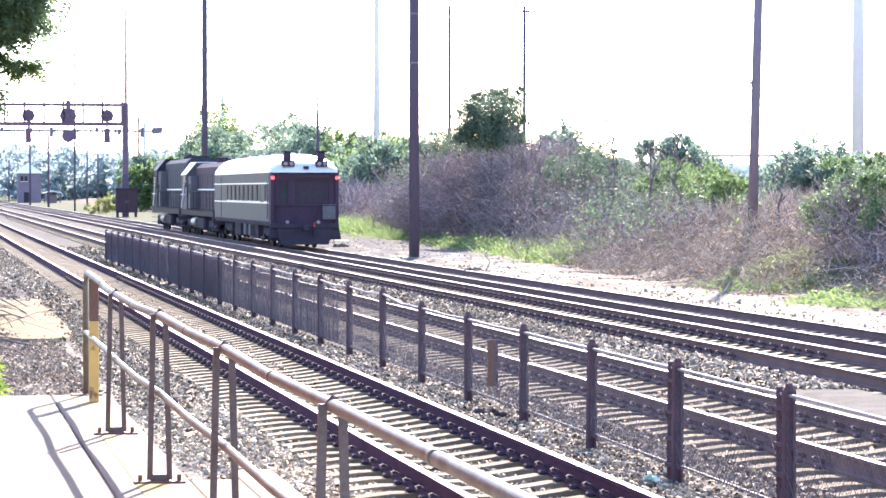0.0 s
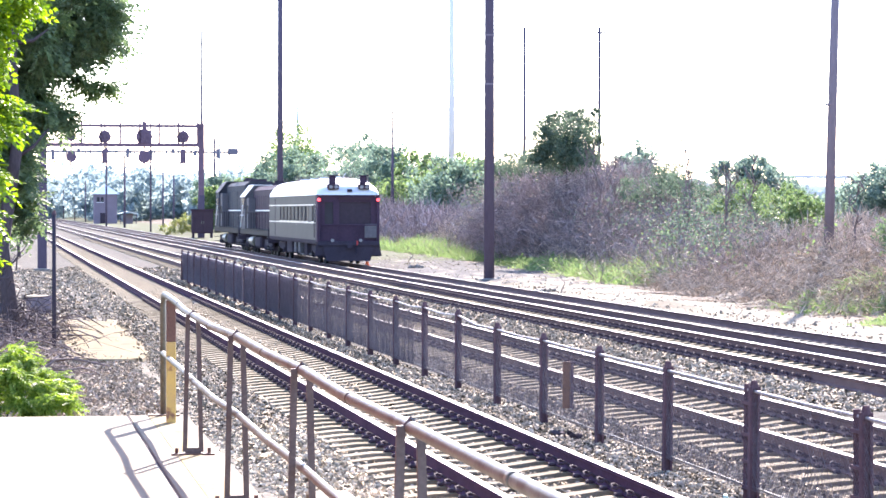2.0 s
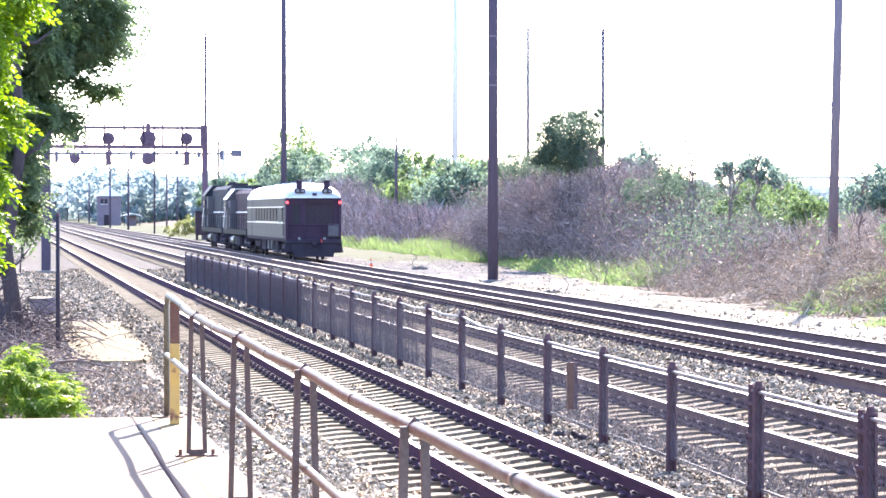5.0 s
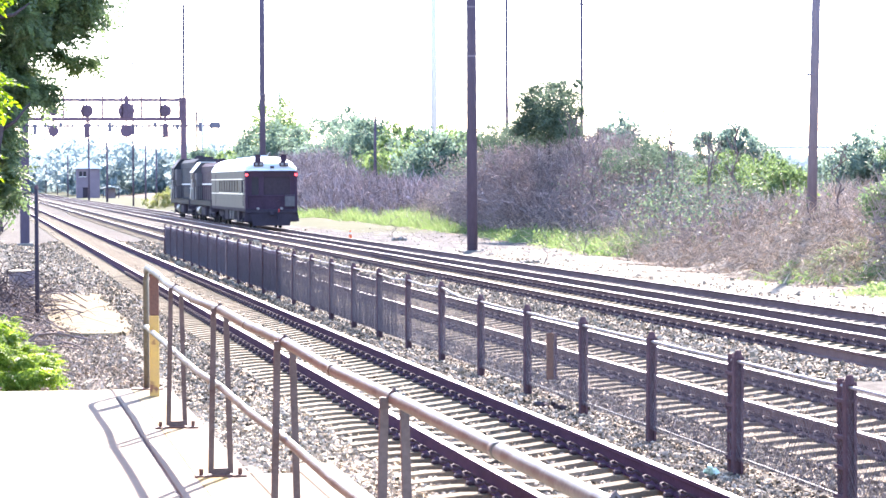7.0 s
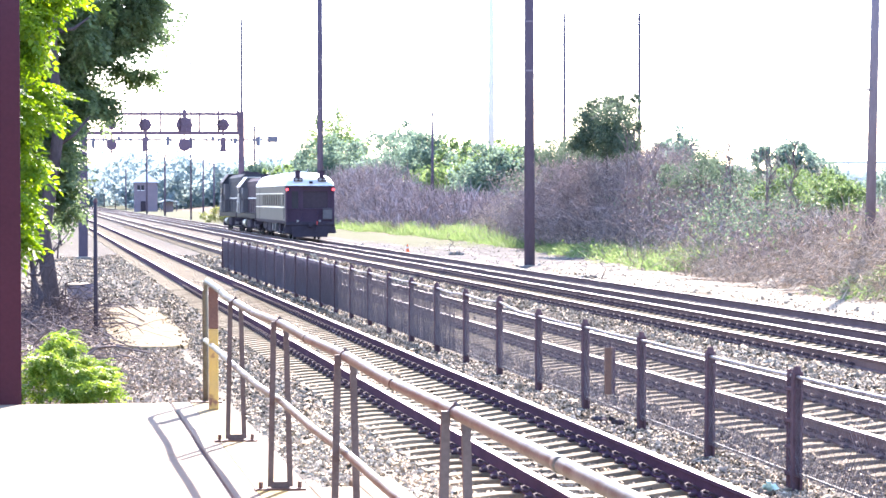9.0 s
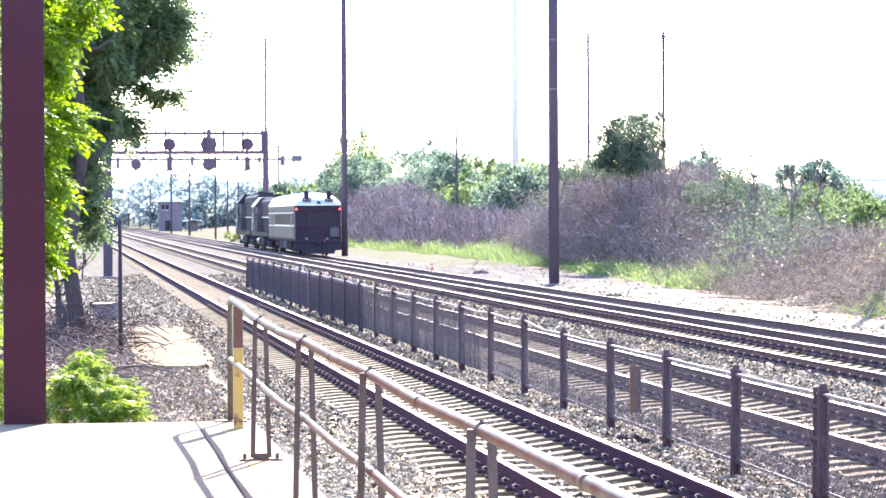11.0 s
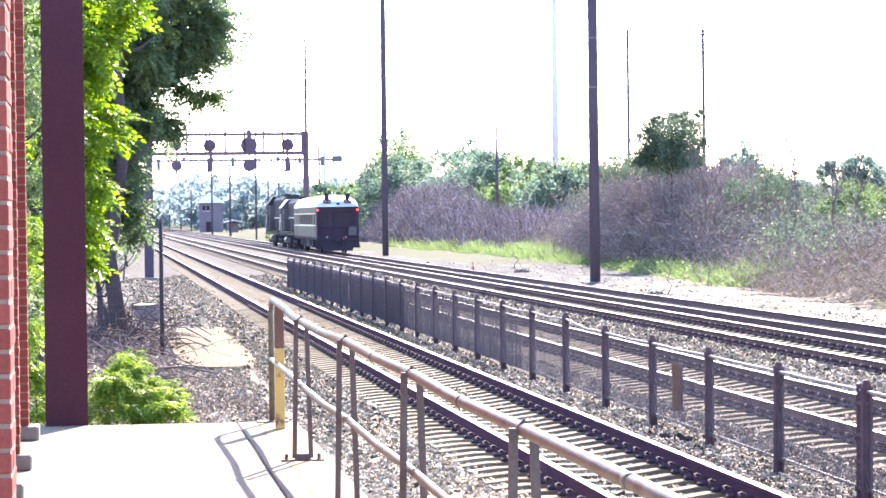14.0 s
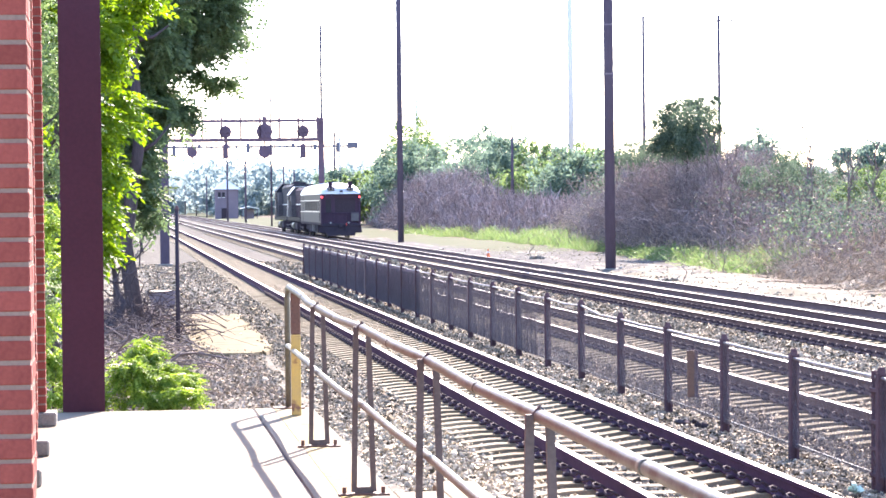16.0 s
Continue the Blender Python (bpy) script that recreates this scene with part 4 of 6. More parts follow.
    part("far_end", boxm(-1.42, 1.42, L - 0.1, L, 1.1, 3.36), M_CAR_DARK, c)
    # tail end: big window, door, side panels
    part("end_lower", boxm(-1.36, 1.36, 0.14, 0.22, 1.1, 1.95), M_CAR_DARK, c)
    part("end_header", boxm(-1.36, 1.36, 0.10, 0.22, 3.0, 3.36), M_CAR_DARK, c)
    for a, b in ((-1.36, -1.12), (-0.72, -0.42), (1.10, 1.36)):
        part("end_pillar", boxm(a, b, 0.12, 0.22, 1.95, 3.0), M_CAR_DARK, c)
    part("small_window", boxm(-1.12, -0.72, 0.18, 0.2, 1.95, 3.0), M_PANE, c)
    part("picture_window", boxm(-0.42, 1.10, 0.18, 0.2, 1.95, 3.0), M_GLASS, c)
    part("awning_bar", boxm(-0.45, 1.1, -0.02, 0.1, 3.12, 3.22), M_CABINET, c)
    part("grey_panel", boxm(0.78, 1.38, -0.06, 0.0, 1.28, 1.95, bevel=0.02), M_LOCO_GREY, c, "grey equipment panel")
    part("end_railing", tubem([(-1.4, -0.05, 1.9), (1.4, -0.05, 1.9)], 0.03, 6), M_CAR_DARK, c)
    for x in (-1.38, -0.5, 0.45, 1.38):
        part("railing_post", tubem([(x, -0.05, 1.05), (x, -0.05, 1.9)], 0.03, 6), M_CAR_DARK, c)
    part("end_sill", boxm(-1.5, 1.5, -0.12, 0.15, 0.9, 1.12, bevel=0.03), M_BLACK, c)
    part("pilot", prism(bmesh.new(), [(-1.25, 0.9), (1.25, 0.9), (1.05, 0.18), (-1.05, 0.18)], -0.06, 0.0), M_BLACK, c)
    for s in (-1, 1):
        part("marker_lamp", tubem([(s * 1.42, -0.14, 3.11), (s * 1.42, 0.0, 3.11)], 0.075, 12), M_REDLAMP, c, "glowing red marker lamp")
        k = part("roof_lamp_bracket", boxm(s * 0.74 - 0.15, s * 0.74 + 0.15, 0.10, 0.5, 3.86, 4.24, bevel=0.03), M_CAR_DARK, c)
        part("horn_plate", boxm(s * 0.74 - 0.24, s * 0.74 + 0.24, 0.05, 0.5, 4.24, 4.29, bevel=0.01), M_CAR_DARK, k)
        b = part("lamp_box", boxm(s * 0.74 - 0.27, s * 0.74 + 0.27, -0.22, 0.2, 3.60, 3.86, bevel=0.04), M_CABINET, c)
        for e in (-0.13, 0.13):
            part("lens", tubem([(s * 0.74 + e, -0.25, 3.72), (s * 0.74 + e, -0.21, 3.72)], 0.085, 10), M_LENS, b)
        part("ditch_lamp", tubem([(s * 0.68 - 0.1, -0.2, 1.17), (s * 0.68 - 0.1, -0.1, 1.17)], 0.075, 12), M_LENS, c, "round white lamp")
    part("number_light", boxm(-0.07, 0.15, -0.22, 0.0, 3.48, 3.62), M_BLACK, c)
    part("red_hose_box", boxm(0.38, 0.45, -0.16, -0.08, 0.95, 1.15), M_REDPAINT, c, "red painted fitting")
    part("antenna", tubem([(-0.2, 1.0, 4.08), (0.0, 1.0, 4.42)], 0.015, 5), M_WHITE, c)
    for y0, y1, z0, x in ((6.0, 7.2, 0.35, -1.2), (8.4, 9.0, 0.45, -1.3), (10.2, 11.0, 0.45, -1.3), (13.0, 15.5, 0.4, -1.2), (6.5, 10.0, 0.4, 0.8)):
        part("equipment_box", boxm(x - 0.12, x + 0.5, y0, y1, z0, 1.0, bevel=0.03), M_LOCO_GREY if 8 < y0 < 11 else M_BLACK, c)
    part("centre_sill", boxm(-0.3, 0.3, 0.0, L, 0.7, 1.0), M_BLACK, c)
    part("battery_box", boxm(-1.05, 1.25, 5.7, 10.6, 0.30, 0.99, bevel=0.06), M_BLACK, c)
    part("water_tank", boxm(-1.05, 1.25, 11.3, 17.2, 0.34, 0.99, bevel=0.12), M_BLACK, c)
    part("steam_pipe", tubem([(-1.18, 5.5, 0.42), (-1.18, 8.2, 0.36), (-1.18, 10.9, 0.44)], 0.05, 6), M_LOCO_GREY, c, "pale grey pipe")
    bogie(c, 3.6, 2)
    bogie(c, L - 3.6, 2)
    coupler(c, 0.0, -0.55)
    return c


def build_loco(name, label, y0, L, cab_at, m_hood, m_cab, m_roof, hood_h):
    """A hood locomotive: walkway frame, hood, cab, fuel tank, rails; y runs forward."""
    c = thing(name, label, "locomotive", (TRAIN_X, TAIL0 + y0, TRAIN_Z))
    part("frame", boxm(-1.46, 1.46, 0.2, L, 1.12, 1.45, bevel=0.03), M_STEEL, c)
    part("walkway_edge", boxm(-1.49, 1.49, 0.3, L - 0.1, 1.45, 1.49), M_STEEL, c)
    ca, cb = cab_at
    for a, b in ((0.9, ca), (cb, L - 0.8)):
        if b - a < 0.5:
            continue
        top = hood_h if a < 1 else hood_h - 1.3
        hw = 0.98
        part("hood", prism(bmesh.new(), [(-hw, 1.5), (hw, 1.5), (hw, top - 0.25), (hw - 0.3, top), (-hw + 0.3, top), (-hw, top - 0.25)], a, b), m_hood, c)
        for k in range(int((b - a) / 1.3)):
            y = a + 0.5 + 1.3 * k
            d = part("hood_door", boxm(-hw - 0.02, -hw, y, y + 1.1, 1.65, top - 0.6, bevel=0.006), m_hood, c)
            part("latch", boxm(-hw - 0.04, -hw - 0.02, y + 0.95, y + 1.02, 2.2, 2.32), M_LOCO_GREY, d)
        part("hood_stripe", boxm(-hw - 0.035, -hw - 0.022, a, b, 2.55, 2.62), M_WHITE, c, "white stripe")
        part("grille", boxm(-hw - 0.03, -hw, a + 0.6, a + 3.6, top - 0.95, top - 0.4), m_hood, c)
    cab_top = hood_h + 0.12
    part("cab", prism(bmesh.new(), [(-1.5, 1.45), (1.5, 1.45), (1.5, cab_top - 0.75), (0.95, cab_top - 0.05), (-0.95, cab_top - 0.05), (-1.5, cab_top - 0.75)], ca, cb), m_cab, c)
    part("cab_roof", prism(bmesh.new(), [(-1.55, cab_top - 0.74), (-0.97, cab_top), (0.97, cab_top), (1.55, cab_top - 0.74), (0.95, cab_top - 0.04), (-0.95, cab_top - 0.04)], ca - 0.15, cb + 0.15), m_roof, c, "light cab roof")
    for y in (ca + 0.35, ca + 1.25):
        f = part("cab_window", boxm(-1.53, -1.50, y, y + 0.75, 2.75, 3.4), M_GLASS, c)
        part("window_gasket", boxm(-1.54, -1.50, y - 0.05, y, 2.7, 3.45), M_BLACK, f)
    g = part("grab_iron", tubem([(-1.56, cb - 0.5, 1.55), (-1.56, ca + 0.9, 2.9)], 0.035, 6), M_WHITE, c, "white slanting grab iron")
    part("rung", tubem([(-1.56, ca + 0.5, 2.3), (-1.56, cb - 0.2, 2.3)], 0.03, 6), M_WHITE, g)
    q = part("equipment_cabinet", boxm(-1.42, -0.98, ca - 1.5, ca - 0.05, 1.5, hood_h - 0.7, bevel=0.03), M_LOCO_GREY, c, "grey electrical cabinet behind the cab")
    part("louvre", boxm(-1.44, -1.42, ca - 1.3, ca - 0.3, 2.4, 2.9), M_STEEL, q)
    for x in (-0.95, 0.55):
        part("rear_window", boxm(x, x + 0.42, ca - 0.03, ca, 2.75, 3.4), M_GLASS, c)
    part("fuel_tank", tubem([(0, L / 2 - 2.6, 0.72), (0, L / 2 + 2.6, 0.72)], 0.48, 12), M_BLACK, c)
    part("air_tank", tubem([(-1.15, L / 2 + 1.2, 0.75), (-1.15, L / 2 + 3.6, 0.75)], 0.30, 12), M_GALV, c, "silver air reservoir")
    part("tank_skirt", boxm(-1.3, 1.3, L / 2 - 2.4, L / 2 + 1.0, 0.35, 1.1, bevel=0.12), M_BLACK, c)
    rail = part("handrail", tubem([(-1.46, 0.5, 2.5), (-1.46, ca - 0.1, 2.5)], 0.022, 6), M_BLACK, c)
    for k in range(9):
        y = 0.5 + (ca - 0.6) * k / 8
        part("stanchion", tubem([(-1.46, y, 1.5), (-1.46, y, 2.5)], 0.018, 6), M_BLACK, rail)
    for e, d in ((0.25, -0.05), (L - 0.1, 0.05)):
        for s in (-1.4, -0.55, 0.55, 1.4):
            part("end_rail", tubem([(s, e, 1.45), (s, e + d, 2.5)], 0.022, 6), M_WHITE if s > 0 else M_LOCO_GREY, c)
    for s in (-1, 1):
        for z in (0.45, 0.75, 1.05):
            part("step", boxm(*sorted((s * 1.15, s * 1.5)), L - 0.55, L - 0.1, z, z + 0.04), M_LOCO_GREY, c)
            part("step", boxm(*sorted((s * 1.15, s * 1.5)), 0.25, 0.7, z, z + 0.04), M_LOCO_GREY, c)
    for y in (3.0, 6.5):
        part("roof_fan", tubem([(0, y, hood_h - 0.02), (0, y, hood_h + 0.16)], 0.6, 14), M_BLACK, c)
    part("exhaust", boxm(-0.25, 0.25, 8.6, 9.2, hood_h - 0.02, hood_h + 0.3), M_BLACK, c)
    part("rear_sill", boxm(-1.5, 1.5, 0.1, 0.22, 0.75, 1.45, bevel=0.02), M_BLACK, c)
    bogie(c, 3.3, 3, r=0.5, base=3.4)
    bogie(c, L - 3.3, 3, r=0.5, base=3.4)
    coupler(c, 0.2, -0.5)
    return c


# ---- plants ----
SHRUB_X = 19.86
SPRAY = spray_shape()
M_LEAF_LIME = leaf_mat("lime_leaves", (0.085, 0.15, 0.014), (0.29, 0.37, 0.07), 0.5)
M_LEAF_GOLD = leaf_mat("yellow_green_leaves", (0.16, 0.18, 0.06), (0.24, 0.25, 0.10), 0.4, 0.1)

def limbs(bm, base, top, r, rng, n=6, reach=1.5):
    """A tapered, slightly crooked trunk with limbs."""
    base, top = Vector(base), Vector(top)
    pts = []
    for k in range(5):
        p = base.lerp(top, k / 4)
        if 0 < k < 4:
            p += Vector((rng.normal(), rng.normal(), 0)) * r * 0.9
        pts.append(p)
    tube(bm, pts, r, 9, r * 0.3)
    for k in range(n):
        a = rng.uniform(0, 2 * math.pi)
        s = base.lerp(top, rng.uniform(0.35, 0.95))
        e = s + Vector((math.cos(a), math.sin(a), rng.uniform(0.3, 1.0))) * reach * rng.uniform(0.5, 1)
        m = s.lerp(e, 0.5) + Vector((0, 0, -0.12 * reach))
        tube(bm, [s, m, e], r * 0.32, 6, r * 0.08)
    return bm


def tree(name, label, base, top, r, blobs, leaves, size, material, seed, group="", cat="tree", limb_n=7, reach=None, spray=False, shell=0.55, tight=0.16):
    """Trunk and limbs with a crown of single leaves; blobs are offsets from the base."""
    rng = np.random.default_rng(seed)
    t = thing(name, label, cat, base, group)
    blobs = np.asarray(blobs, float)
    reach = reach or blobs[:, 3].max()
    part("trunk", limbs(bmesh.new(), (0, 0, -0.3), (rng.normal() * r, rng.normal() * r, top), r, rng, limb_n, reach), M_BARK, t, smooth=True)
    p = clump_points(blobs, leaves, rng, shell, tight)
    if spray:
        me = scatter("crown", *SPRAY, p, rng.uniform(0.6, 1.3, leaves) * size, droop_turns(leaves, rng))
    else:
        me = scatter("crown", LEAF_V, LEAF_F, p, rng.uniform(0.6, 1.3, leaves) * size, turns(leaves, rng))
    link_mesh("crown", me, material, t)
    return t


def bare_stem(root, h, r, rng, n):
    """A crooked bare stem with single branches."""
    pts = [Vector((rng.normal() * 0.09 * k ** 0.5, rng.normal() * 0.09 * k ** 0.5, -0.1 + (h + 0.1) * k / 6)) for k in range(7)]
    stem = part("stem", tubem(pts, r, 6, r * 0.5), M_STEM, root)
    for k in range(n):
        f = rng.uniform(1.8, 5.9)
        s = pts[int(f)].lerp(pts[int(f) + 1], f % 1)
        a, ln = rng.uniform(0, 2 * math.pi), rng.uniform(0.3, 0.75) * h * 0.26
        e = s + Vector((math.cos(a) * 0.6, math.sin(a) * 0.6, rng.uniform(0.5, 1.1))) * ln
        m = s.lerp(e, 0.5) + Vector((rng.normal(), rng.normal(), -0.6)) * 0.08 * ln
        part("branch", tubem([s, m, e], r * 0.55, 4, r * 0.35), M_STEM, stem)


def ragged_pad(rng):
    """A thin broken-edged slab."""
    bm = bmesh.new()
    n = 56
    ring = []
    for k in range(n):
        a = 2 * math.pi * k / n
        x = 0.78 * math.copysign(abs(math.cos(a)) ** 0.28, math.cos(a)) - 0.08 + 0.12 * math.sin(a)
        y = 8.9 * math.copysign(abs(math.sin(a)) ** 0.28, math.sin(a))
        ring.append((x + rng.normal() * 0.035, y + rng.normal() * 0.35))
    top = [bm.verts.new((x, y, 0.045)) for x, y in ring]
    low = [bm.verts.new((x * 1.03, y * 1.01, -0.1)) for x, y in ring]
    bm.faces.new(top)
    for k in range(n):
        bm.faces.new((low[k], low[(k + 1) % n], top[(k + 1) % n], top[k]))
    bmesh.ops.recalc_face_normals(bm, faces=bm.faces[:])
    return bm


def build_left_plants():
    # big shade tree by the track with a hanging canopy
    rng = np.random.default_rng(20)
    main = [(-0.4, 3.0, 7.2, 1.5, 2.5, 2.0), (1.3, 4.0, 7.4, 1.0, 2.0, 1.3), (-1.2, 2, 4.8, 1.4, 2.2, 1.8), (0.35, 3, 5.6, 0.9, 1.6, 1.2), (0.38, 3, 4.4, 0.68, 1.3, 1.0), (0.05, 3, 3.4, 0.42, 1.0, 0.6), (2.1, 4, 8.4, 0.9, 1.8, 1.1), (1.75, 4, 6.95, 0.7, 1.5, 0.7), (0, 4, 10.5, 2.6, 3, 1.6), (-1.5, 2, 3.0, 1.2, 2, 1.2)] + [(2.6, 4.0, 7.35, 0.42, 0.546, 0.336), (2.27, 4.0, 6.76, 0.4, 0.52, 0.32000000000000006), (2.07, 4.0, 6.11, 0.38, 0.49400000000000005, 0.30400000000000005), (1.56, 4.0, 7.09, 0.5, 0.65, 0.4), (1.54, 4.0, 6.31, 0.5, 0.65, 0.4), (1.34, 4.0, 5.39, 0.3, 0.39, 0.24)]
    low = [(-0.1, 0.2, 3.2, 0.42, 0.5, 0.8), (-0.35, 1, 4.2, 0.6, 0.9, 0.9), (0.3, 2.0, 3.0, 0.42, 0.6, 0.6), (0.05, 0.0, 2.4, 0.32, 0.4, 0.5), (0.5, 2.5, 3.9, 0.5, 0.8, 0.6)]
    sub = []
    for k in range(46):
        m = main[k % 6]
        d = Vector((rng.normal(), rng.normal(), rng.normal())).normalized()
        r = rng.uniform(0.22, 0.5)
        sub.append((m[0] + d.x * m[3], m[1] + d.y * m[4], m[2] + d.z * m[5], r, r * 1.2, r * 0.7))
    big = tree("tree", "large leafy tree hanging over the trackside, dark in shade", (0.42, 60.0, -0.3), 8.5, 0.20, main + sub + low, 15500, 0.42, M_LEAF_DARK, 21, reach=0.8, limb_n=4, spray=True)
    # a paler leaf material imitates sunlight on the crown's edge
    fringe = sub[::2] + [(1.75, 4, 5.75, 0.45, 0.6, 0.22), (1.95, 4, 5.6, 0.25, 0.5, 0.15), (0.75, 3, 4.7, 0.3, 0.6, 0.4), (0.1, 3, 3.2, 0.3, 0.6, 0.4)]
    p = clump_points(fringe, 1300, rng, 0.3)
    link_mesh("sun_toned_fringe", scatter("sun_toned_fringe", *SPRAY, p, rng.uniform(0.25, 0.5, 1300), droop_turns(1300, rng)), M_LEAF_MID, big, "outer leaves in a paler colour that stands for sunlight")
    tree("tree", "sunlit vine-covered sapling beside the platform end", (-0.93, 43.0, -0.3), 5.5, 0.09,
         [(0.95, 0, 5.15, 0.42, 1.0, 0.75), (1.25, 0.3, 5.0, 0.2, 0.5, 0.35), (0.85, 0, 4.3, 0.36, 0.9, 0.55), (0.66, 0, 3.4, 0.28, 0.8, 0.6), (0.66, 0, 2.6, 0.22, 0.7, 0.5), (0.62, 0, 2.0, 0.2, 0.6, 0.4), (0.3, 0, 3.2, 0.35, 0.9, 1.8), (0.2, 0, 5.6, 0.7, 1.2, 1.2), (-0.6, 0, 5.2, 0.7, 1.0, 1.2), (1.0, 0.2, 6.2, 0.5, 0.8, 0.5)], 2900, 0.40, M_LEAF_NEAR, 22, spray=True, shell=0.45, tight=0.13)
    tree("tree", "dark leafy tree behind the platform column", (-1.3, 36.0, -0.3), 5.0, 0.08,
         [(0.1, 0, 4.5, 0.7, 1.0, 1.6), (0.2, 0, 2.4, 0.5, 0.9, 1.2), (-0.2, 0, 1.0, 0.7, 0.8, 0.9)], 1500, 0.26, M_LEAF_MID, 23, spray=True)
    tree("shrub", "bright green leafy shrub growing beside the platform", (0.15, 35.5, -0.3), 0.7, 0.02,
         [(-0.10, 0, 0.86, 0.15, 0.3, 0.24), (0.24, 0, 0.84, 0.17, 0.3, 0.24), (0.45, 0.2, 0.62, 0.2, 0.3, 0.2), (0.0, -0.4, 0.5, 0.34, 0.4, 0.3), (0.36, -0.5, 0.4, 0.3, 0.4, 0.22), (0.65, -0.2, 0.45, 0.22, 0.3, 0.16), (0.55, -0.5, 0.34, 0.3, 0.4, 0.14), (-0.3, -0.6, 0.3, 0.25, 0.4, 0.2)], 2000, 0.15, M_LEAF_LIME, 24, cat="shrub", limb_n=14, reach=0.5, spray=True, shell=0.3)
    tree("shrub", "sunlit green shrub in the gap behind the brick wall", (-0.78, 31.0, -0.3), 1.2, 0.02,
         [(0.0, 0, 0.9, 0.25, 0.5, 0.3), (-0.15, 0.3, 1.6, 0.25, 0.5, 0.4), (0.05, 0.6, 2.4, 0.2, 0.5, 0.35), (0.1, -0.3, 0.5, 0.2, 0.4, 0.2)], 700, 0.17, M_LEAF_LIME, 27, cat="shrub", limb_n=8, reach=0.4, spray=True, shell=0.3)
    tree("shrub", "low green undergrowth at the foot of the trees", (0.9, 125.0, -0.4), 1.5, 0.05,
         [(-2.0, 0, 1.6, 1.2, 3, 1.2), (-1.2, 10, 2.6, 1.2, 5, 1.4), (-0.8, 40, 2.6, 1.5, 8, 2.0)], 5000, 0.2, M_LEAF_MID, 25, cat="shrub")
    tree("shrub", "yellow-green shrub beside the far tracks", (SHRUB_X, 310.0, -0.3), 1.0, 0.04,
         [(-0.9, 0, 0.6, 0.8, 1.0, 0.6), (0.4, 0, 0.9, 1.0, 1.0, 0.8), (1.6, 1, 1.3, 0.9, 1.0, 0.9)], 2600, 0.2, M_LEAF_GOLD, 26, cat="shrub")
    # second trunk and vines behind the stump
    for k, (x, y, h, lean) in enumerate(((1.35, 165.0, 2.4, 0.1), (-0.15, 57.0, 1.6, 0.25), (0.05, 63.0, 2.2, -0.2))):
        rng = np.random.default_rng(60 + k)
        s = thing("dead_trunk", "bare grey leaning trunk among fallen branches", "tree trunk", (x, y, -0.3))
        part("stem", limbs(bmesh.new(), (0, 0, -0.2), (lean, 0.1, h), 0.10, rng, 5, 0.7), M_BARK, s, smooth=True)
    s = thing("tree_stump", "sawn tree stump with a pale cut top", "stump", (1.10, 73.5, -0.3))
    part("wood", tubem([(0, 0, -0.1), (0.02, 0, 0.2), (0, 0, 0.42)], 0.31, 14, 0.37), M_WOODPOLE, s)
    part("cut_face", tubem([(0, 0, 0.42), (0, 0, 0.46)], 0.365, 14), M_CUTWOOD, s, "pale sawn top")
    rng = np.random.default_rng(31)
    n = 620
    y = rng.uniform(37, 70, n)
    x = rng.uniform(-1.5, 0.75, n) * (1 - 0.3 * (y < 40)) + (y - 30) / 40 * 0.45
    a = np.stack([x, y, ground_z(x, y) + rng.uniform(0.0, 0.35, n) * (x < 0.9)], 1)
    ang = rng.uniform(0, 2 * np.pi, n)
    d = np.stack([np.cos(ang), np.sin(ang) * 1.3, rng.uniform(-0.2, 0.55, n)], 1)
    me = arcs("fallen_branches", a, d, rng.uniform(0.7, 2.6, n), 1.0, rng.gamma(3.0, 0.0052, n), rng, 5, 3, 0.3)
    tagged(link_mesh("fallen_branches", me, M_STEM), "tangle of fallen grey branches on leaf litter", "branches", kind="stuff")
    n = 90
    y = rng.uniform(54, 63, n)
    x = 0.15 + rng.normal(size=n) * 0.28
    a = np.stack([x, y, ground_z(x, y)], 1)
    d = np.stack([rng.normal(size=n) * 0.45, rng.normal(size=n) * 0.4, rng.uniform(0.5, 1.2, n)], 1)
    me = arcs("vine_tangle", a, d, rng.uniform(0.9, 2.6, n), 1.6, rng.uniform(0.010, 0.026, n), rng, 6, 3, 0.3)
    tagged(link_mesh("vine_tangle", me, M_BARK), "tangle of dark woody vines round the tree foot", "vines", kind="stuff")
    n = 20000
    y = rng.uniform(24.5, 66, n)
    x = rng.uniform(-1.8, 2.4, n)
    me = scatter("fallen_leaves", LEAF_V, LEAF_F, np.stack([x, y, ground_z(x, y) + 0.03], 1), rng.uniform(0.04, 0.10, n), turns(n, rng))
    tagged(link_mesh("fallen_leaves", me, M_STRAW), "dry leaves and twigs littering the ground", "leaf litter", kind="stuff")
    p = thing("slab", "weathered pale concrete pad set in the ballast", "concrete slab", (2.25, 60.0, -0.36))
    part("pad", ragged_pad(rng), M_PAD, p)
    k = pole("marker_post", "thin black steel post beside the track", 1.16, 56.1, -0.33, 2.34, 0.045, 0.04, M_BLACK, "post", seg=8)
    part("cap", tubem([(0, 0, 2.67), (0, 0, 2.75)], 0.055, 8, 0.02), M_FENCE, k)
    d = thing("catenary_column", "dark square steel column beside the nearest track", "column", (2.05, 126.0, -0.33))
    part("shaft", boxm(-0.21, 0.21, -0.2, 0.2, -0.3, 14.0, bevel=0.02), M_POLE, d)
    part("footing", boxm(-0.35, 0.35, -0.4, 0.4, -0.3, 0.1, bevel=0.03), M_BASE, d)


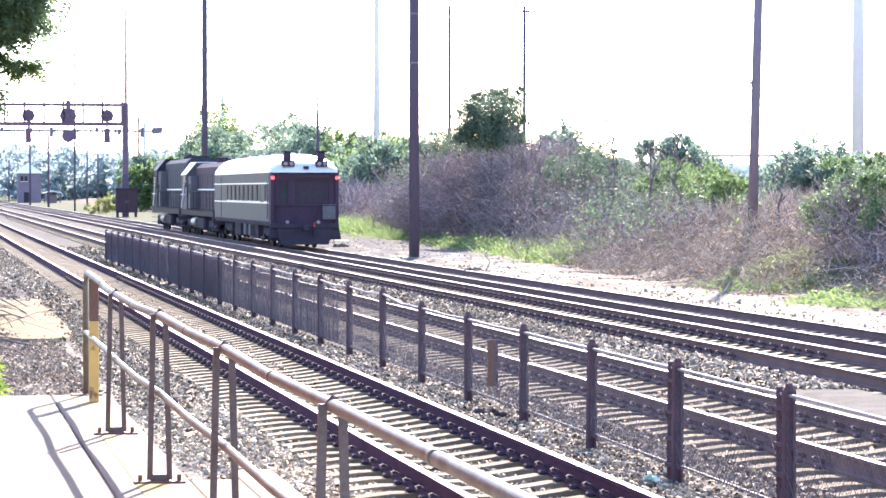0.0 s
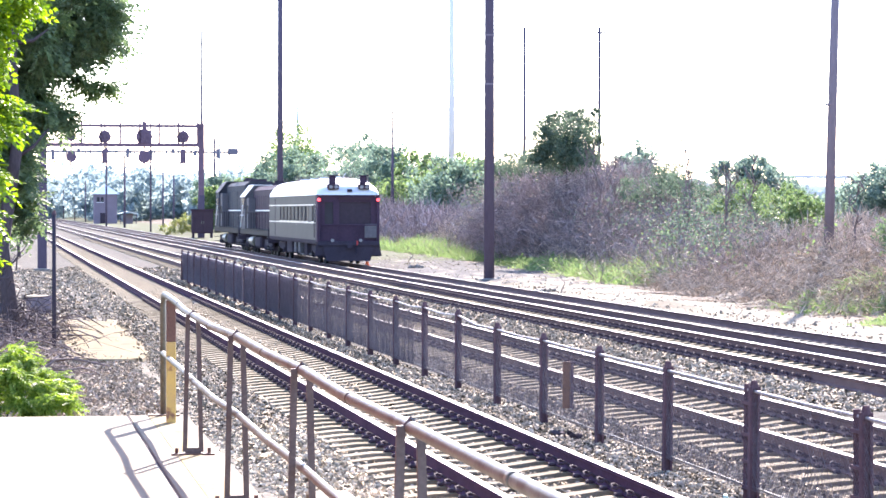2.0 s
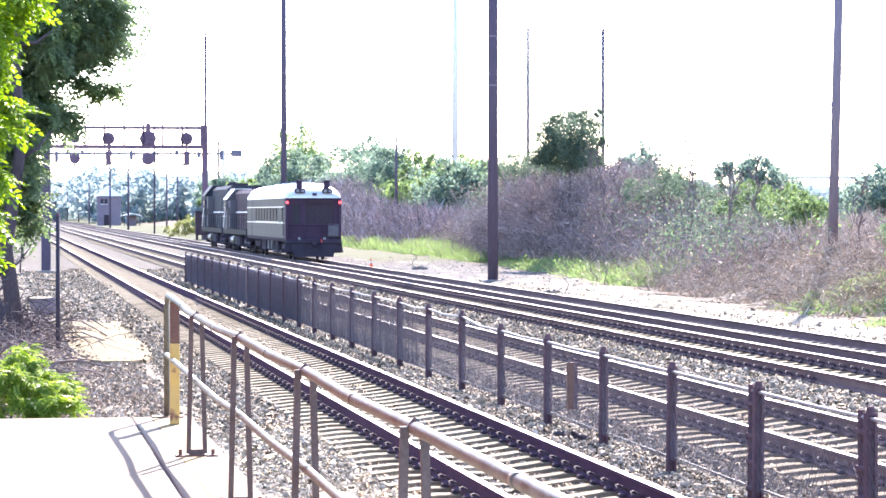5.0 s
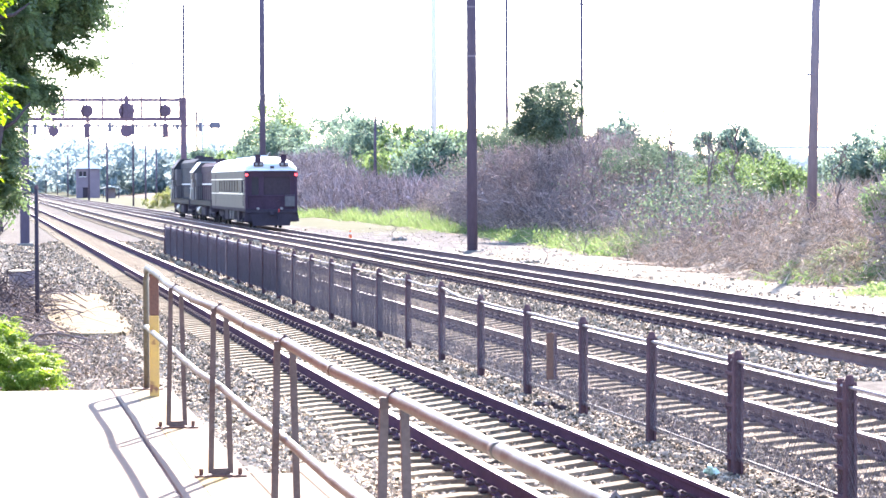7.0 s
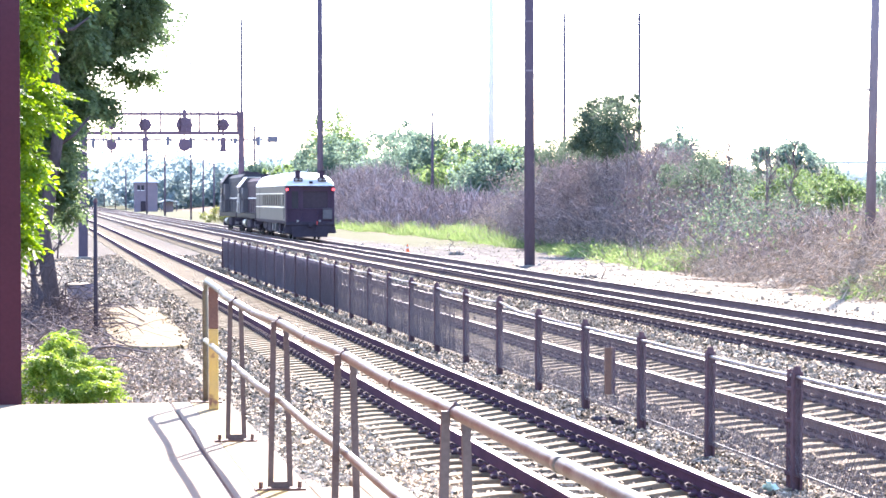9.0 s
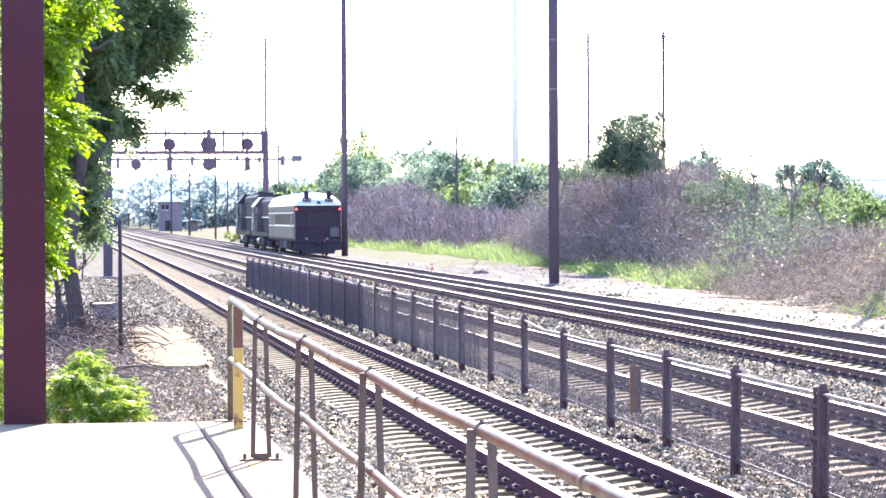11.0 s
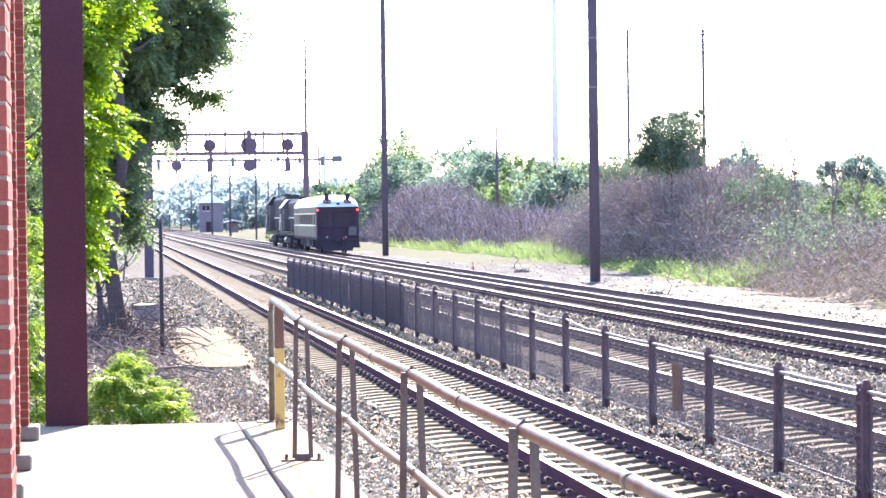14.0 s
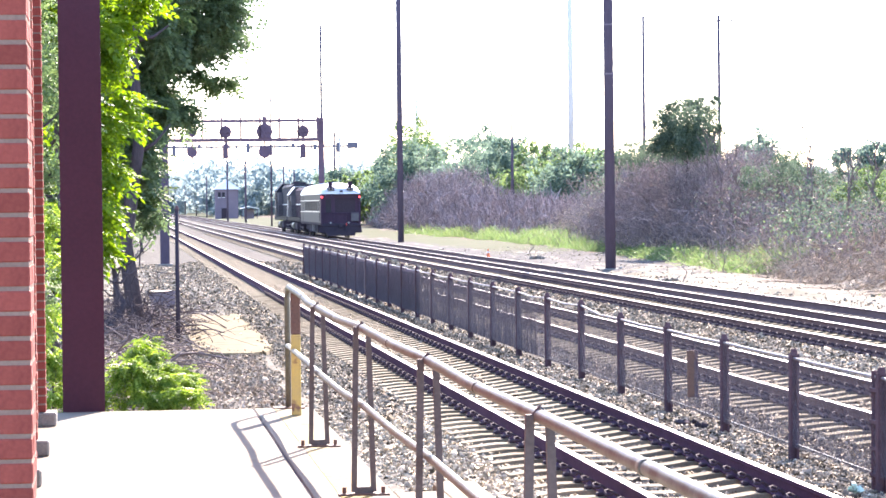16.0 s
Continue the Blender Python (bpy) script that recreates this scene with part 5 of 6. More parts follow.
M_PAD = mat("old_concrete_pad", (0.205, 0.168, 0.10), (0.15, 0.124, 0.078), rough=0.95, spec=0.05, scale=0.8, fine=18, bump=0.2, stain=((0.11, 0.09, 0.062), 1.1, 0.57))


def build_bank_plants():
    rng = np.random.default_rng(41)
    # dead brush over the whole bank
    A, B, Wd = [], [], []
    n = 6000
    y = rng.uniform(56, 205, n)
    u = rng.uniform(0.15, 1.35, n)
    x = foot(y) + u * 7.5
    tall = np.interp(y, [56, 72, 86, 100, 110, 118, 126, 150, 168, 182, 205], [1.0, 1.05, 1.0, 1.15, 1.6, 2.5, 3.2, 3.5, 3.5, 2.2, 1.5]) * np.clip(u * 1.5, 0.25, 1.1) * rng.uniform(0.6, 1.1, n)
    z = ground_z(x, y)
    for _ in range(14):
        a = np.stack([x + rng.normal(size=n) * 0.5, y + rng.normal(size=n) * 0.5, z], 1)
        base = tall * rng.uniform(0, 0.7, n)
        a[:, 2] += base
        d = rng.normal(size=(n, 3)) * np.array([0.45, 0.45, 0.35])
        d[:, 2] += 0.45
        b = a + d * (tall * rng.uniform(0.25, 0.6, n))[:, None]
        A.append(a), B.append(b), Wd.append(rng.uniform(0.008, 0.02, n))
    A, B, Wd = np.concatenate(A), np.concatenate(B), np.concatenate(Wd)
    me = sticks("dead_brush", A, B, Wd, rng, 1)
    tagged(link_mesh("dead_brush", me, M_TWIG), "tangled grey-brown leafless brush covering the bank", "brush", kind="stuff")
    # darker, denser thicket under the round tree
    n = 60800
    y = np.concatenate([rng.normal(136, 10.5, n * 15 // 16), rng.uniform(65, 71.5, n // 16)])
    x = np.concatenate([rng.uniform(26.4, 30.5, n * 15 // 16), rng.uniform(23.6, 26.5, n // 16)])
    cap = np.where(y > 100, np.interp(y, [108, 118, 126, 140, 150, 165], [1.2, 2.9, 4.2, 4.3, 4.2, 3.8]), 2.3) * np.clip((x - foot(y)) / 1.4 + 0.35, 0.2, 1.0)
    a = np.stack([x, y, ground_z(x, y) + cap * rng.random(n) ** 0.8 * (0.72 + 0.28 * np.sin(y * 0.8 + x * 1.1))], 1)
    d = rng.normal(size=(n, 3)) * np.array([0.3, 0.32, 0.26])
    d[:, 2] += 0.2
    me = sticks("thicket", a, a + d, rng.uniform(0.006, 0.018, n), rng, 2)
    tagged(link_mesh("thicket", me, M_THICKET), "dense dark purple-brown thicket of bare stems", "brush", kind="stuff")
    # straw and cut canes at the foot
    n, nc = 8000, 330
    cy = rng.uniform(56, 126, nc)
    cx = foot(cy) + 0.2 + 4.6 * rng.random(nc) ** 1.2
    k = rng.integers(0, nc, n)
    y, x = cy[k] + rng.normal(size=n) * 0.6, cx[k] + rng.normal(size=n) * 0.45
    a = np.stack([x, y, ground_z(x, y) + 0.02], 1)
    heap = rng.uniform(0.1, 1.3, nc)[k]
    ang = rng.uniform(0, 2 * np.pi, n)
    d = np.stack([np.cos(ang), np.sin(ang), rng.uniform(0.0, 1.6, n) * heap], 1)
    me = arcs("dry_canes", a, d, rng.uniform(0.5, 2.0, n), 2.2, rng.uniform(0.007, 0.019, n), rng, 4, 2, 0.3)
    tagged(link_mesh("dry_canes", me, M_STRAW), "pale dry canes lying on the bank foot", "canes", kind="stuff")
    # long bowed stems through the thicket and the brush
    n = 4200
    y = rng.uniform(92, 172, n)
    x = foot(y) + rng.uniform(1.2, 6.5, n)
    a = np.stack([x, y, ground_z(x, y)], 1)
    d = np.stack([rng.normal(size=n) * 0.35, rng.normal(size=n) * 0.35, np.ones(n)], 1)
    tallest = np.interp(y, [92, 108, 120, 130, 160, 172], [1.4, 2.2, 3.2, 4.6, 4.6, 3.2])
    me = arcs("bowed_stems", a, d, tallest * rng.uniform(0.55, 1.15, n), 1.5, rng.uniform(0.010, 0.024, n), rng, 5, 2, 0.22)
    tagged(link_mesh("bowed_stems", me, M_THICKET), "long bowed bare stems rising through the brush", "brush", kind="stuff")
    # dusky leaves in the tops of the brush
    n, nc = 17000, 420
    cy = rng.uniform(94, 172, nc)
    cx = foot(cy) + rng.uniform(2.0, 7.5, nc)
    cz = ground_z(cx, cy) + np.interp(cy, [94, 110, 122, 132, 172], [1.3, 2.0, 2.9, 3.6, 3.6]) * rng.uniform(0.35, 1.05, nc)
    k = rng.integers(0, nc, n)
    p = np.stack([cx[k], cy[k], cz[k]], 1) + rng.normal(size=(n, 3)) * np.array([0.5, 0.55, 0.33])
    me = scatter("brush_leaves", LEAF_V, LEAF_F, p, rng.uniform(0.07, 0.17, n), turns(n, rng))
    tagged(link_mesh("brush_leaves", me, M_LEAF_DUSK), "sparse dusty green leaves in the brush tops", "leaves", kind="stuff")
    # withered leaves caught all through the thicket
    n, nc = 34000, 760
    cy = rng.normal(138, 12, nc)
    cx = foot(cy) + rng.uniform(1.0, 5.5, nc)
    cz = ground_z(cx, cy) + np.interp(cy, [66, 100, 112, 122, 132, 165, 175], [0.9, 1.2, 1.7, 2.9, 4.2, 4.2, 3.0]) * rng.uniform(0.1, 1.05, nc)
    k = rng.integers(0, nc, n)
    p = np.stack([cx[k], cy[k], cz[k]], 1) + rng.normal(size=(n, 3)) * np.array([0.4, 0.45, 0.3])
    me = scatter("withered_leaves", LEAF_V, LEAF_F, p, rng.uniform(0.05, 0.12, n), turns(n, rng))
    tagged(link_mesh("withered_leaves", me, M_LEAF_BROWN), "withered brown leaves caught in the thicket", "leaves", kind="stuff")
    # leafy weeds in uneven mats at the bank foot
    A = []
    for y0, y1, o0, o1, nc, h in ((146, 245, -0.5, 3.4, 190, 0.6), (99, 131, -0.2, 2.8, 140, 0.6), (68.5, 77, 0.2, 2.4, 24, 0.28), (60.5, 65.5, -0.4, 0.9, 20, 0.25), (131, 146, 0.4, 1.2, 12, 0.3)):
        cy = rng.uniform(y0, y1, nc)
        cx = foot(cy) + rng.uniform(o0, o1, nc)
        ch, cr = h * rng.uniform(0.25, 1.2, nc), rng.uniform(0.25, 0.9, nc)
        k = rng.integers(0, nc, nc * 110)
        q = rng.normal(size=(len(k), 3)) * cr[k][:, None] * np.array([0.55, 0.7, 0])
        px, py = cx[k] + q[:, 0], cy[k] + q[:, 1]
        A.append(np.stack([px, py, ground_z(px, py) + 0.03 + ch[k] * rng.random(len(k)) * np.exp(-(q[:, 0] ** 2 + q[:, 1] ** 2) / cr[k] ** 2)], 1))
    p = np.concatenate(A)
    n = len(p)
    me = scatter("weeds", LEAF_V, LEAF_F, p, rng.uniform(0.06, 0.19, n), turns(n, rng))
    tagged(link_mesh("weeds", me, M_GRASS), "leafy bright weeds in uneven mats", "weeds", kind="stuff")
    # fresh leaves sprouting through the brush
    n = 3200
    y = rng.uniform(84, 165, n)
    x = foot(y) + rng.uniform(1.5, 7.5, n)
    keep = np.sin(y * 0.9) * np.sin(x * 1.7 + y * 0.31) > 0.1
    x, y = x[keep], y[keep]
    n = len(x)
    p = np.stack([x, y, ground_z(x, y) + rng.uniform(0.2, 1.5, n) * np.interp(y, [84, 118, 140], [0.8, 1.3, 2.2])], 1)
    me = scatter("sprouts", LEAF_V, LEAF_F, p, rng.uniform(0.07, 0.16, n), turns(n, rng))
    tagged(link_mesh("sprouts", me, M_LEAF_MID), "fresh green leaves sprouting through the brush", "leaves", kind="stuff")
    # grass tufts
    blades = []
    for y0, y1, o0, o1, n, h in ((144, 250, -0.6, 3.2, 22000, 0.7), (124, 144, 0.0, 1.0, 1600, 0.35), (100, 128, -0.3, 2.6, 6400, 0.5), (68.5, 77, 0.0, 2.6, 800, 0.28), (60, 65.5, -0.4, 0.8, 800, 0.25)):
        nc = n // 110
        cy = rng.uniform(y0, y1, nc)
        cx = foot(cy) + rng.uniform(o0, o1, nc)
        k = rng.integers(0, nc, n)
        yy, xx = cy[k] + rng.normal(size=n) * 0.5, cx[k] + rng.normal(size=n) * 0.38
        a = np.stack([xx, yy, ground_z(xx, yy)], 1)
        b = a + np.stack([rng.normal(size=n) * 0.3, rng.normal(size=n) * 0.3, rng.uniform(0.15, 1.1, n) * h * (0.35 + 1.0 * rng.random(nc))[k]], 1)
        blades.append((a, b))
    a, b = np.concatenate([q[0] for q in blades]), np.concatenate([q[1] for q in blades])
    me = sticks("grass", a, b, rng.uniform(0.010, 0.022, len(a)), rng, 1)
    tagged(link_mesh("grass", me, M_GRASS), "bright green sunlit grass along the bank foot", "grass", kind="stuff")
    # bushes and small trees on the bank: y, height of top, spread, leaves, kind
    spec = [(147.0, 28.0, 6.3, 1.7, 6000, M_LEAF_DUSK), (151.0, 28.2, 5.9, 1.5, 4500, M_LEAF_DUSK), (158.0, 28.5, 5.7, 1.3, 4500, M_LEAF_DUSK), (141.0, 28.0, 5.5, 1.4, 4500, M_LEAF_DUSK), (119.5, 28.3, 4.7, 1.4, 2300, M_LEAF_DUSK), (124.0, 28.8, 4.9, 1.4, 2200, M_LEAF_DUSK),
            (114.5, 28.5, 4.5, 1.2, 1700, M_LEAF_DUSK), (99.0, 28.0, 3.5, 1.0, 2600, M_LEAF_MID), (95.5, 27.5, 3.3, 0.9, 2600, M_LEAF_MID), (81.0, 27.3, 3.7, 1.2, 6000, M_LEAF_DARK), (77.0, 27.0, 3.6, 1.2, 6000, M_LEAF_DARK),
            (72.0, 25.2, 3.5, 1.3, 8000, M_LEAF_DARK), (68.5, 24.7, 3.2, 1.2, 8000, M_LEAF_DARK), (107.0, 29.0, 3.9, 1.0, 2000, M_LEAF_MID), (103.0, 29.0, 3.6, 1.0, 2000, M_LEAF_MID)]
    for k, (y, x, top, r, n, m) in enumerate(spec):
        g = float(ground_z(x, y))
        h = top - g
        bl = [(rng.normal() * r * 0.5, rng.normal() * r * 0.7, h - dz, r * s, r * s, r * s * 0.6) for dz, s in ((0.3 * r, 0.35), (0.5 * r, 0.45), (0.9 * r, 0.6), (0.7 * r, 0.5), (1.3 * r, 0.7), (1.0 * r, 0.6), (0.8 * r, 0.4))]
        lab = "dense dark green small tree on the brushy bank" if m in (M_LEAF_DARK, M_LEAF_DUSK) else "green leafy bush among dead brush on the bank"
        tree("small_tree" if h > 3 else "bush", lab, (x + 0.9, y, g), h * 0.85, 0.035, bl, int(n * 1.7), 0.095, m, 100 + k, group="bank bushes", cat="bush")
    g = float(ground_z(27.4, 131.0))
    h = 7.35 - g
    twigs = [(rng.uniform(-1.5, 1.5), rng.uniform(-2.8, 2.8), h - 1.5 + rng.uniform(-1.2, 1.35), 0.28, 0.36, 0.24) for _ in range(44)]
    tree("small_tree", "dense round-headed dark green tree rising from brush", (27.4, 131.0, g), h * 0.85, 0.09, [(0, 0, h - 0.9, 1.2, 1.3, 0.85), (-1.15, 0, h - 1.25, 0.7, 0.9, 0.7), (1.2, 0.2, h - 1.2, 0.7, 0.9, 0.65), (-1.5, 0.3, h - 2.3, 0.5, 0.7, 0.45), (1.5, 0.3, h - 2.3, 0.5, 0.7, 0.45), (-0.6, 0, h - 0.5, 0.45, 0.6, 0.4), (0.7, 0, h - 0.4, 0.4, 0.6, 0.4), (-0.9, 0.4, h - 2.2, 0.8, 1.0, 0.6), (1.0, 0.4, h - 2.2, 0.7, 1.0, 0.6), (0.2, 1.7, h - 1.5, 0.9, 1.1, 0.8), (-0.2, -1.8, h - 1.3, 0.95, 1.0, 0.85), (0, 0.4, h - 2.2, 1.3, 2.2, 0.8), (0.5, 2.4, h - 2.5, 0.6, 0.8, 0.5), (0.2, -2.6, h - 2.4, 0.6, 0.7, 0.5), (0.3, 0.7, h - 0.35, 0.4, 0.5, 0.35), (0.3, -1.4, h - 0.6, 0.35, 0.5, 0.3)] + twigs,
         23000, 0.12, M_LEAF_DUSK, 150, group="bank bushes")
    # bare stems standing above the brush
    for k, (y, x, top) in enumerate(((106.5, 27.0, 5.3), (104.0, 28.0, 5.0), (101.5, 27.5, 4.7), (121.0, 27.0, 5.4), (123.0, 26.6, 5.2), (110.0, 28.0, 4.9), (98.0, 27.5, 4.6), (84.5, 27.0, 3.55), (117.0, 26.5, 4.6))):
        g = float(ground_z(x, y))
        s = thing("bare_sapling", "leafless grey sapling rising from the brush", "sapling", (x, y, g), "bare saplings")
        bare_stem(s, top - g, 0.04, rng, 14)
    # roadside weeds between road and rails
    for k, (x, y, h) in enumerate(((19.0, 92.0, 1.1), (20.6, 137.0, 1.5), (22.3, 100.0, 1.3), (22.8, 104.0, 1.5))):
        g = float(ground_z(x, y))
        s = thing("weed", "spindly dead weed stalk beside the road", "weed", (x, y, g), "dead weeds")
        bare_stem(s, h, 0.022, rng, 6)


def build_far_trees():
    rng = np.random.default_rng(51)
    rows = [(33, 300, 12.3, 5.5), (36, 268, 9.5, 5.0), (34, 318, 10.2, 4.5), (28.5, 340, 6.0, 2.4), (27.0, 352, 3.6, 1.8), (35, 240, 8.2, 4.2), (36, 222, 7.4, 3.6), (34, 206, 6.2, 3.2), (38, 285, 9.0, 5.0), (33, 350, 7.0, 4.0), (34, 400, 7.5, 5.0), (37, 230, 7.0, 4),
            (48.6, 173.3, 6.5, 2.4), (57.0, 171.0, 5.5, 3.2), (61.5, 168.0, 5.2, 3.2), (40.5, 175.4, 7.0, 2.6), (66, 190, 4.6, 4.0), (72, 200, 5.0, 5.0), (52, 190, 4.6, 4.0), (44, 200, 5.0, 4.0)]
    for k, (x, y, top, r) in enumerate(rows):
        if 200 < y < 310:
            x, y, top, r = x * 1.14, y * 1.14, 2.4 + (top - 2.4) * 1.14, r * 1.1
        g = float(ground_z(x, y))
        h = top - g
        bl = [(rng.normal() * r * 0.5, rng.normal() * r * 0.5, h * f, r * s, r * s, min(r * s, h * 0.3)) for f, s in ((0.78, 0.5), (0.66, 0.7), (0.5, 0.85), (0.6, 0.6), (0.4, 0.8), (0.3, 0.8))]
        # FAR and TEAL leaves have distance haze put into their colour
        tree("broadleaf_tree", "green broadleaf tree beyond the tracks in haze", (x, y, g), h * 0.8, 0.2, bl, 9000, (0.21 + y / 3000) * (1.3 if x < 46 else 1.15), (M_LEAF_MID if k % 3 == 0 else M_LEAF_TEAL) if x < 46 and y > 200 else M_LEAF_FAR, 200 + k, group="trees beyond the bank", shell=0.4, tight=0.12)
    # woods closing the far end of the line, distance haze in their leaf colour
    n = 190000
    nb = 170
    bx = np.concatenate([rng.uniform(-75, 150, 110), rng.uniform(-40, 60, 60)])
    by = np.concatenate([rng.uniform(760, 1000, 110), rng.uniform(620, 760, 60)])
    by = np.where(np.abs(bx - 11) < 12, by + 260, by)
    bz = rng.uniform(1, 8.5, nb)
    p = clump_points(np.stack([bx, by, bz, np.full(nb, 9.0), np.full(nb, 9.0), np.full(nb, 5.5)], 1), n, rng, 0.2)
    p = p[p[:, 2] > 0]
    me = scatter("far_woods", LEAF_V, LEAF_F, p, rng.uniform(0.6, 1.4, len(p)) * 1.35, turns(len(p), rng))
    tagged(link_mesh("far_woods", me, M_LEAF_HAZE), "woods at the end of the line, haze in their blue-green colour", "woods", kind="stuff")
    # an added low rise fills the woods' sky gaps with haze colour
    xs = np.arange(-260, 420, 4.0)
    crest = 17.5 + 1.6 * np.sin(xs * 0.045) + 1.1 * np.sin(xs * 0.13 + 1) + rng.normal(size=len(xs)) * 0.45
    rows = [np.stack([xs, np.full(len(xs), 1290.0 + dy) + 6 * np.sin(xs * 0.21 + dy), crest * f - 0.5], 1) for dy, f in ((0, 0.0), (14, 0.55), (30, 0.86), (55, 1.0), (120, 0.6), (200, 0.0))]
    nx = len(xs)
    i = (np.arange(len(rows) - 1)[:, None] * nx + np.arange(nx - 1)[None]).ravel()
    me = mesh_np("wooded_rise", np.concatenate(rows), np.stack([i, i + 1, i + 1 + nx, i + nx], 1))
    tagged(link_mesh("wooded_rise", me, M_RISE), "added rise behind the woods, painted in haze colour", "hill", kind="structure")
    # brush strip under the far trees
    n = 55000
    y = rng.uniform(190, 330, n)
    x = foot(y) + rng.uniform(0.5, 7, n)
    hgt = rng.uniform(0, 5.2, n) * np.interp(y, [190, 228, 255, 330], [0.35, 0.45, 1.0, 1.0]) * np.clip((x - foot(y)) / 3, 0.3, 1)
    a = np.stack([x, y, ground_z(x, y) + hgt * (0.8 + 0.2 * np.sin(y * 0.35 + x))], 1)
    b = a + rng.normal(size=(n, 3)) * np.array([0.4, 0.5, 0.6])
    me = sticks("dead_brush", a, b, rng.uniform(0.02, 0.045, n), rng, 1)
    tagged(link_mesh("dead_brush", me, M_THICKET), "leafless brown brush below the far trees", "brush", kind="stuff")


M_THICKET = mat("thicket_stems", (0.335, 0.27, 0.26), (0.19, 0.153, 0.155), rough=0.9, spec=0.05, scale=0.4, fine=3, island=0.6, world_space=True)
# the rise's pale grey-green is distance haze put into the base colour
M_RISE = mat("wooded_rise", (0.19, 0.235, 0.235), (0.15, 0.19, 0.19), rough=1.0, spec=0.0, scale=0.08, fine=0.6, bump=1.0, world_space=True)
M_STEM = mat("bare_stem_bark", (0.175, 0.142, 0.138), (0.11, 0.088, 0.088), rough=0.9, spec=0.05)
# leaf colour paled and blued to carry distance haze
M_LEAF_HAZE = leaf_mat("haze_tinted_leaves", (0.20, 0.25, 0.25), (0.225, 0.275, 0.28), 0.5, 0.0)
M_LEAF_BROWN = leaf_mat("withered_leaves", (0.105, 0.088, 0.09), (0.18, 0.15, 0.146), 0.35, 0.05)


def build_far_things():
    # thin masts and pale poles on the sky
    def at(px_angle, dist):
        return dist * math.sin(radians(px_angle)), dist * math.cos(radians(px_angle))
    for az, d, top, r, r2, m, lab, arm in ((12.49, 195, 15.4, 0.13, 0.10, M_POLE, "thin grey pole with a small cross-arm", True), (10.93, 190, 15.1, 0.12, 0.09, M_POLE, "thin grey utility pole above the bushes", False),
                                           (8.18, 250, 12.5, 0.17, 0.06, M_POLE, "slim dark pole among the trees", False), (9.41, 300, 34, 0.42, 0.2, M_PALE, "tall pale steel pole far beyond the trees", True),
                                           (19.38, 260, 40, 0.60, 0.42, M_PALE, "broad pale steel monopole beyond the bushes", False), (6.2, 380, 17.5, 0.5, 0.12, M_PALE, "pale steel pole behind the trees", False), (6.41, 360, 17.0, 0.12, 0.08, M_POLE, "dark thin mast behind the trees", False)):
        x, y = at(az, d)
        g = float(ground_z(x, y))
        e = [("cross_arm", boxm(-0.2, 1.2, -0.05, 0.05, (top - g) * (0.97 if r < 0.2 else 0.42), (top - g) * (0.97 if r < 0.2 else 0.42) + 0.12), m)] if arm else []
        pole("utility_pole", lab, x, y, g, top, r, r2, m, seg=10, extra=e)
    # dark poles on both sides of the line, far ahead
    for x, y, top, r in ((19.3, 350, 20.5, 0.12), (19.2, 420, 10.7, 0.17), (18.6, 475, 14.8, 0.17), (19.6, 620, 9, 0.16), (20, 720, 9.5, 0.16), (20, 840, 9.5, 0.16), (2.0, 300, 12, 0.16), (2.0, 400, 10, 0.16), (2.2, 520, 10, 0.16), (2.2, 660, 9, 0.16), (28, 470, 9, 0.16), (33, 520, 9, 0.16)):
        pole("line_pole", "dark line-side pole far down the tracks", x, y, -0.33, top, r, r * 0.8, M_POLE, seg=8)
    c = thing("cross_beam", "far signal cross-arm with brackets over the line", "signal bracket", (28.0, 400.0, -0.3))
    part("mast", tubem([(3.3, 0, -0.2), (3.3, 0, 13.2)], 0.16, 8), M_POLE, c)
    part("beam", boxm(-21, 6.5, -0.15, 0.15, 11.0, 11.3), M_SIGNAL_FAR, c)
    for k in range(24):
        x = -20 + 1.15 * k + 0.4 * math.sin(k * 2.3)
        part("bracket", boxm(x - 0.1 - 0.16 * (k % 3 == 0), x + 0.1 + 0.16 * (k % 3 == 0), -0.2, 0.2, 9.9 + 0.35 * (k % 4), 11.45 + 0.2 * (k % 2), bevel=0.05), M_SIGNAL_FAR, c)
    for k in range(15):
        x = -19.4 + 1.85 * k
        part("hanger", tubem([(x, 0, 11.0), (x + 0.05, 0, 8.3 + 0.7 * (k % 3))], 0.05, 5), M_SIGNAL_FAR, c)
    part("end_box", boxm(5.2, 6.7, -0.3, 0.3, 10.8, 11.7, bevel=0.1), M_SIGNAL_FAR, c)
    part("second_mast", tubem([(4.1, 0, -0.2), (4.1, 0, 12.4)], 0.18, 8), M_PALE, c, "pale slim mast")
    t = thing("signal_tower", "brick interlocking tower with a pale hipped roof", "tower building", (21.7, 560.0, -0.3))
    part("wall", boxm(-2.3, 2.3, -2.3, 2.3, -0.2, 5.9), M_TOWER, t)
    bm = bmesh.new()
    vs = [bm.verts.new(v) for v in ((-2.8, -2.8, 5.9), (2.8, -2.8, 5.9), (2.8, 2.8, 5.9), (-2.8, 2.8, 5.9), (0, 0, 7.9))]
    for f in ((0, 1, 4), (1, 2, 4), (2, 3, 4), (3, 0, 4), (3, 2, 1, 0)):
        bm.faces.new([vs[k] for k in f])
    part("roof", bm, M_WHITE, t, "pale hipped roof")
    for x in (-1.5, -0.7):
        w = part("window", boxm(x - 0.28, x + 0.28, -2.37, -2.3, 4.3, 5.3), M_PANE, t)
        part("sill", boxm(x - 0.33, x + 0.33, -2.42, -2.3, 4.2, 4.3), M_WHITE, w)
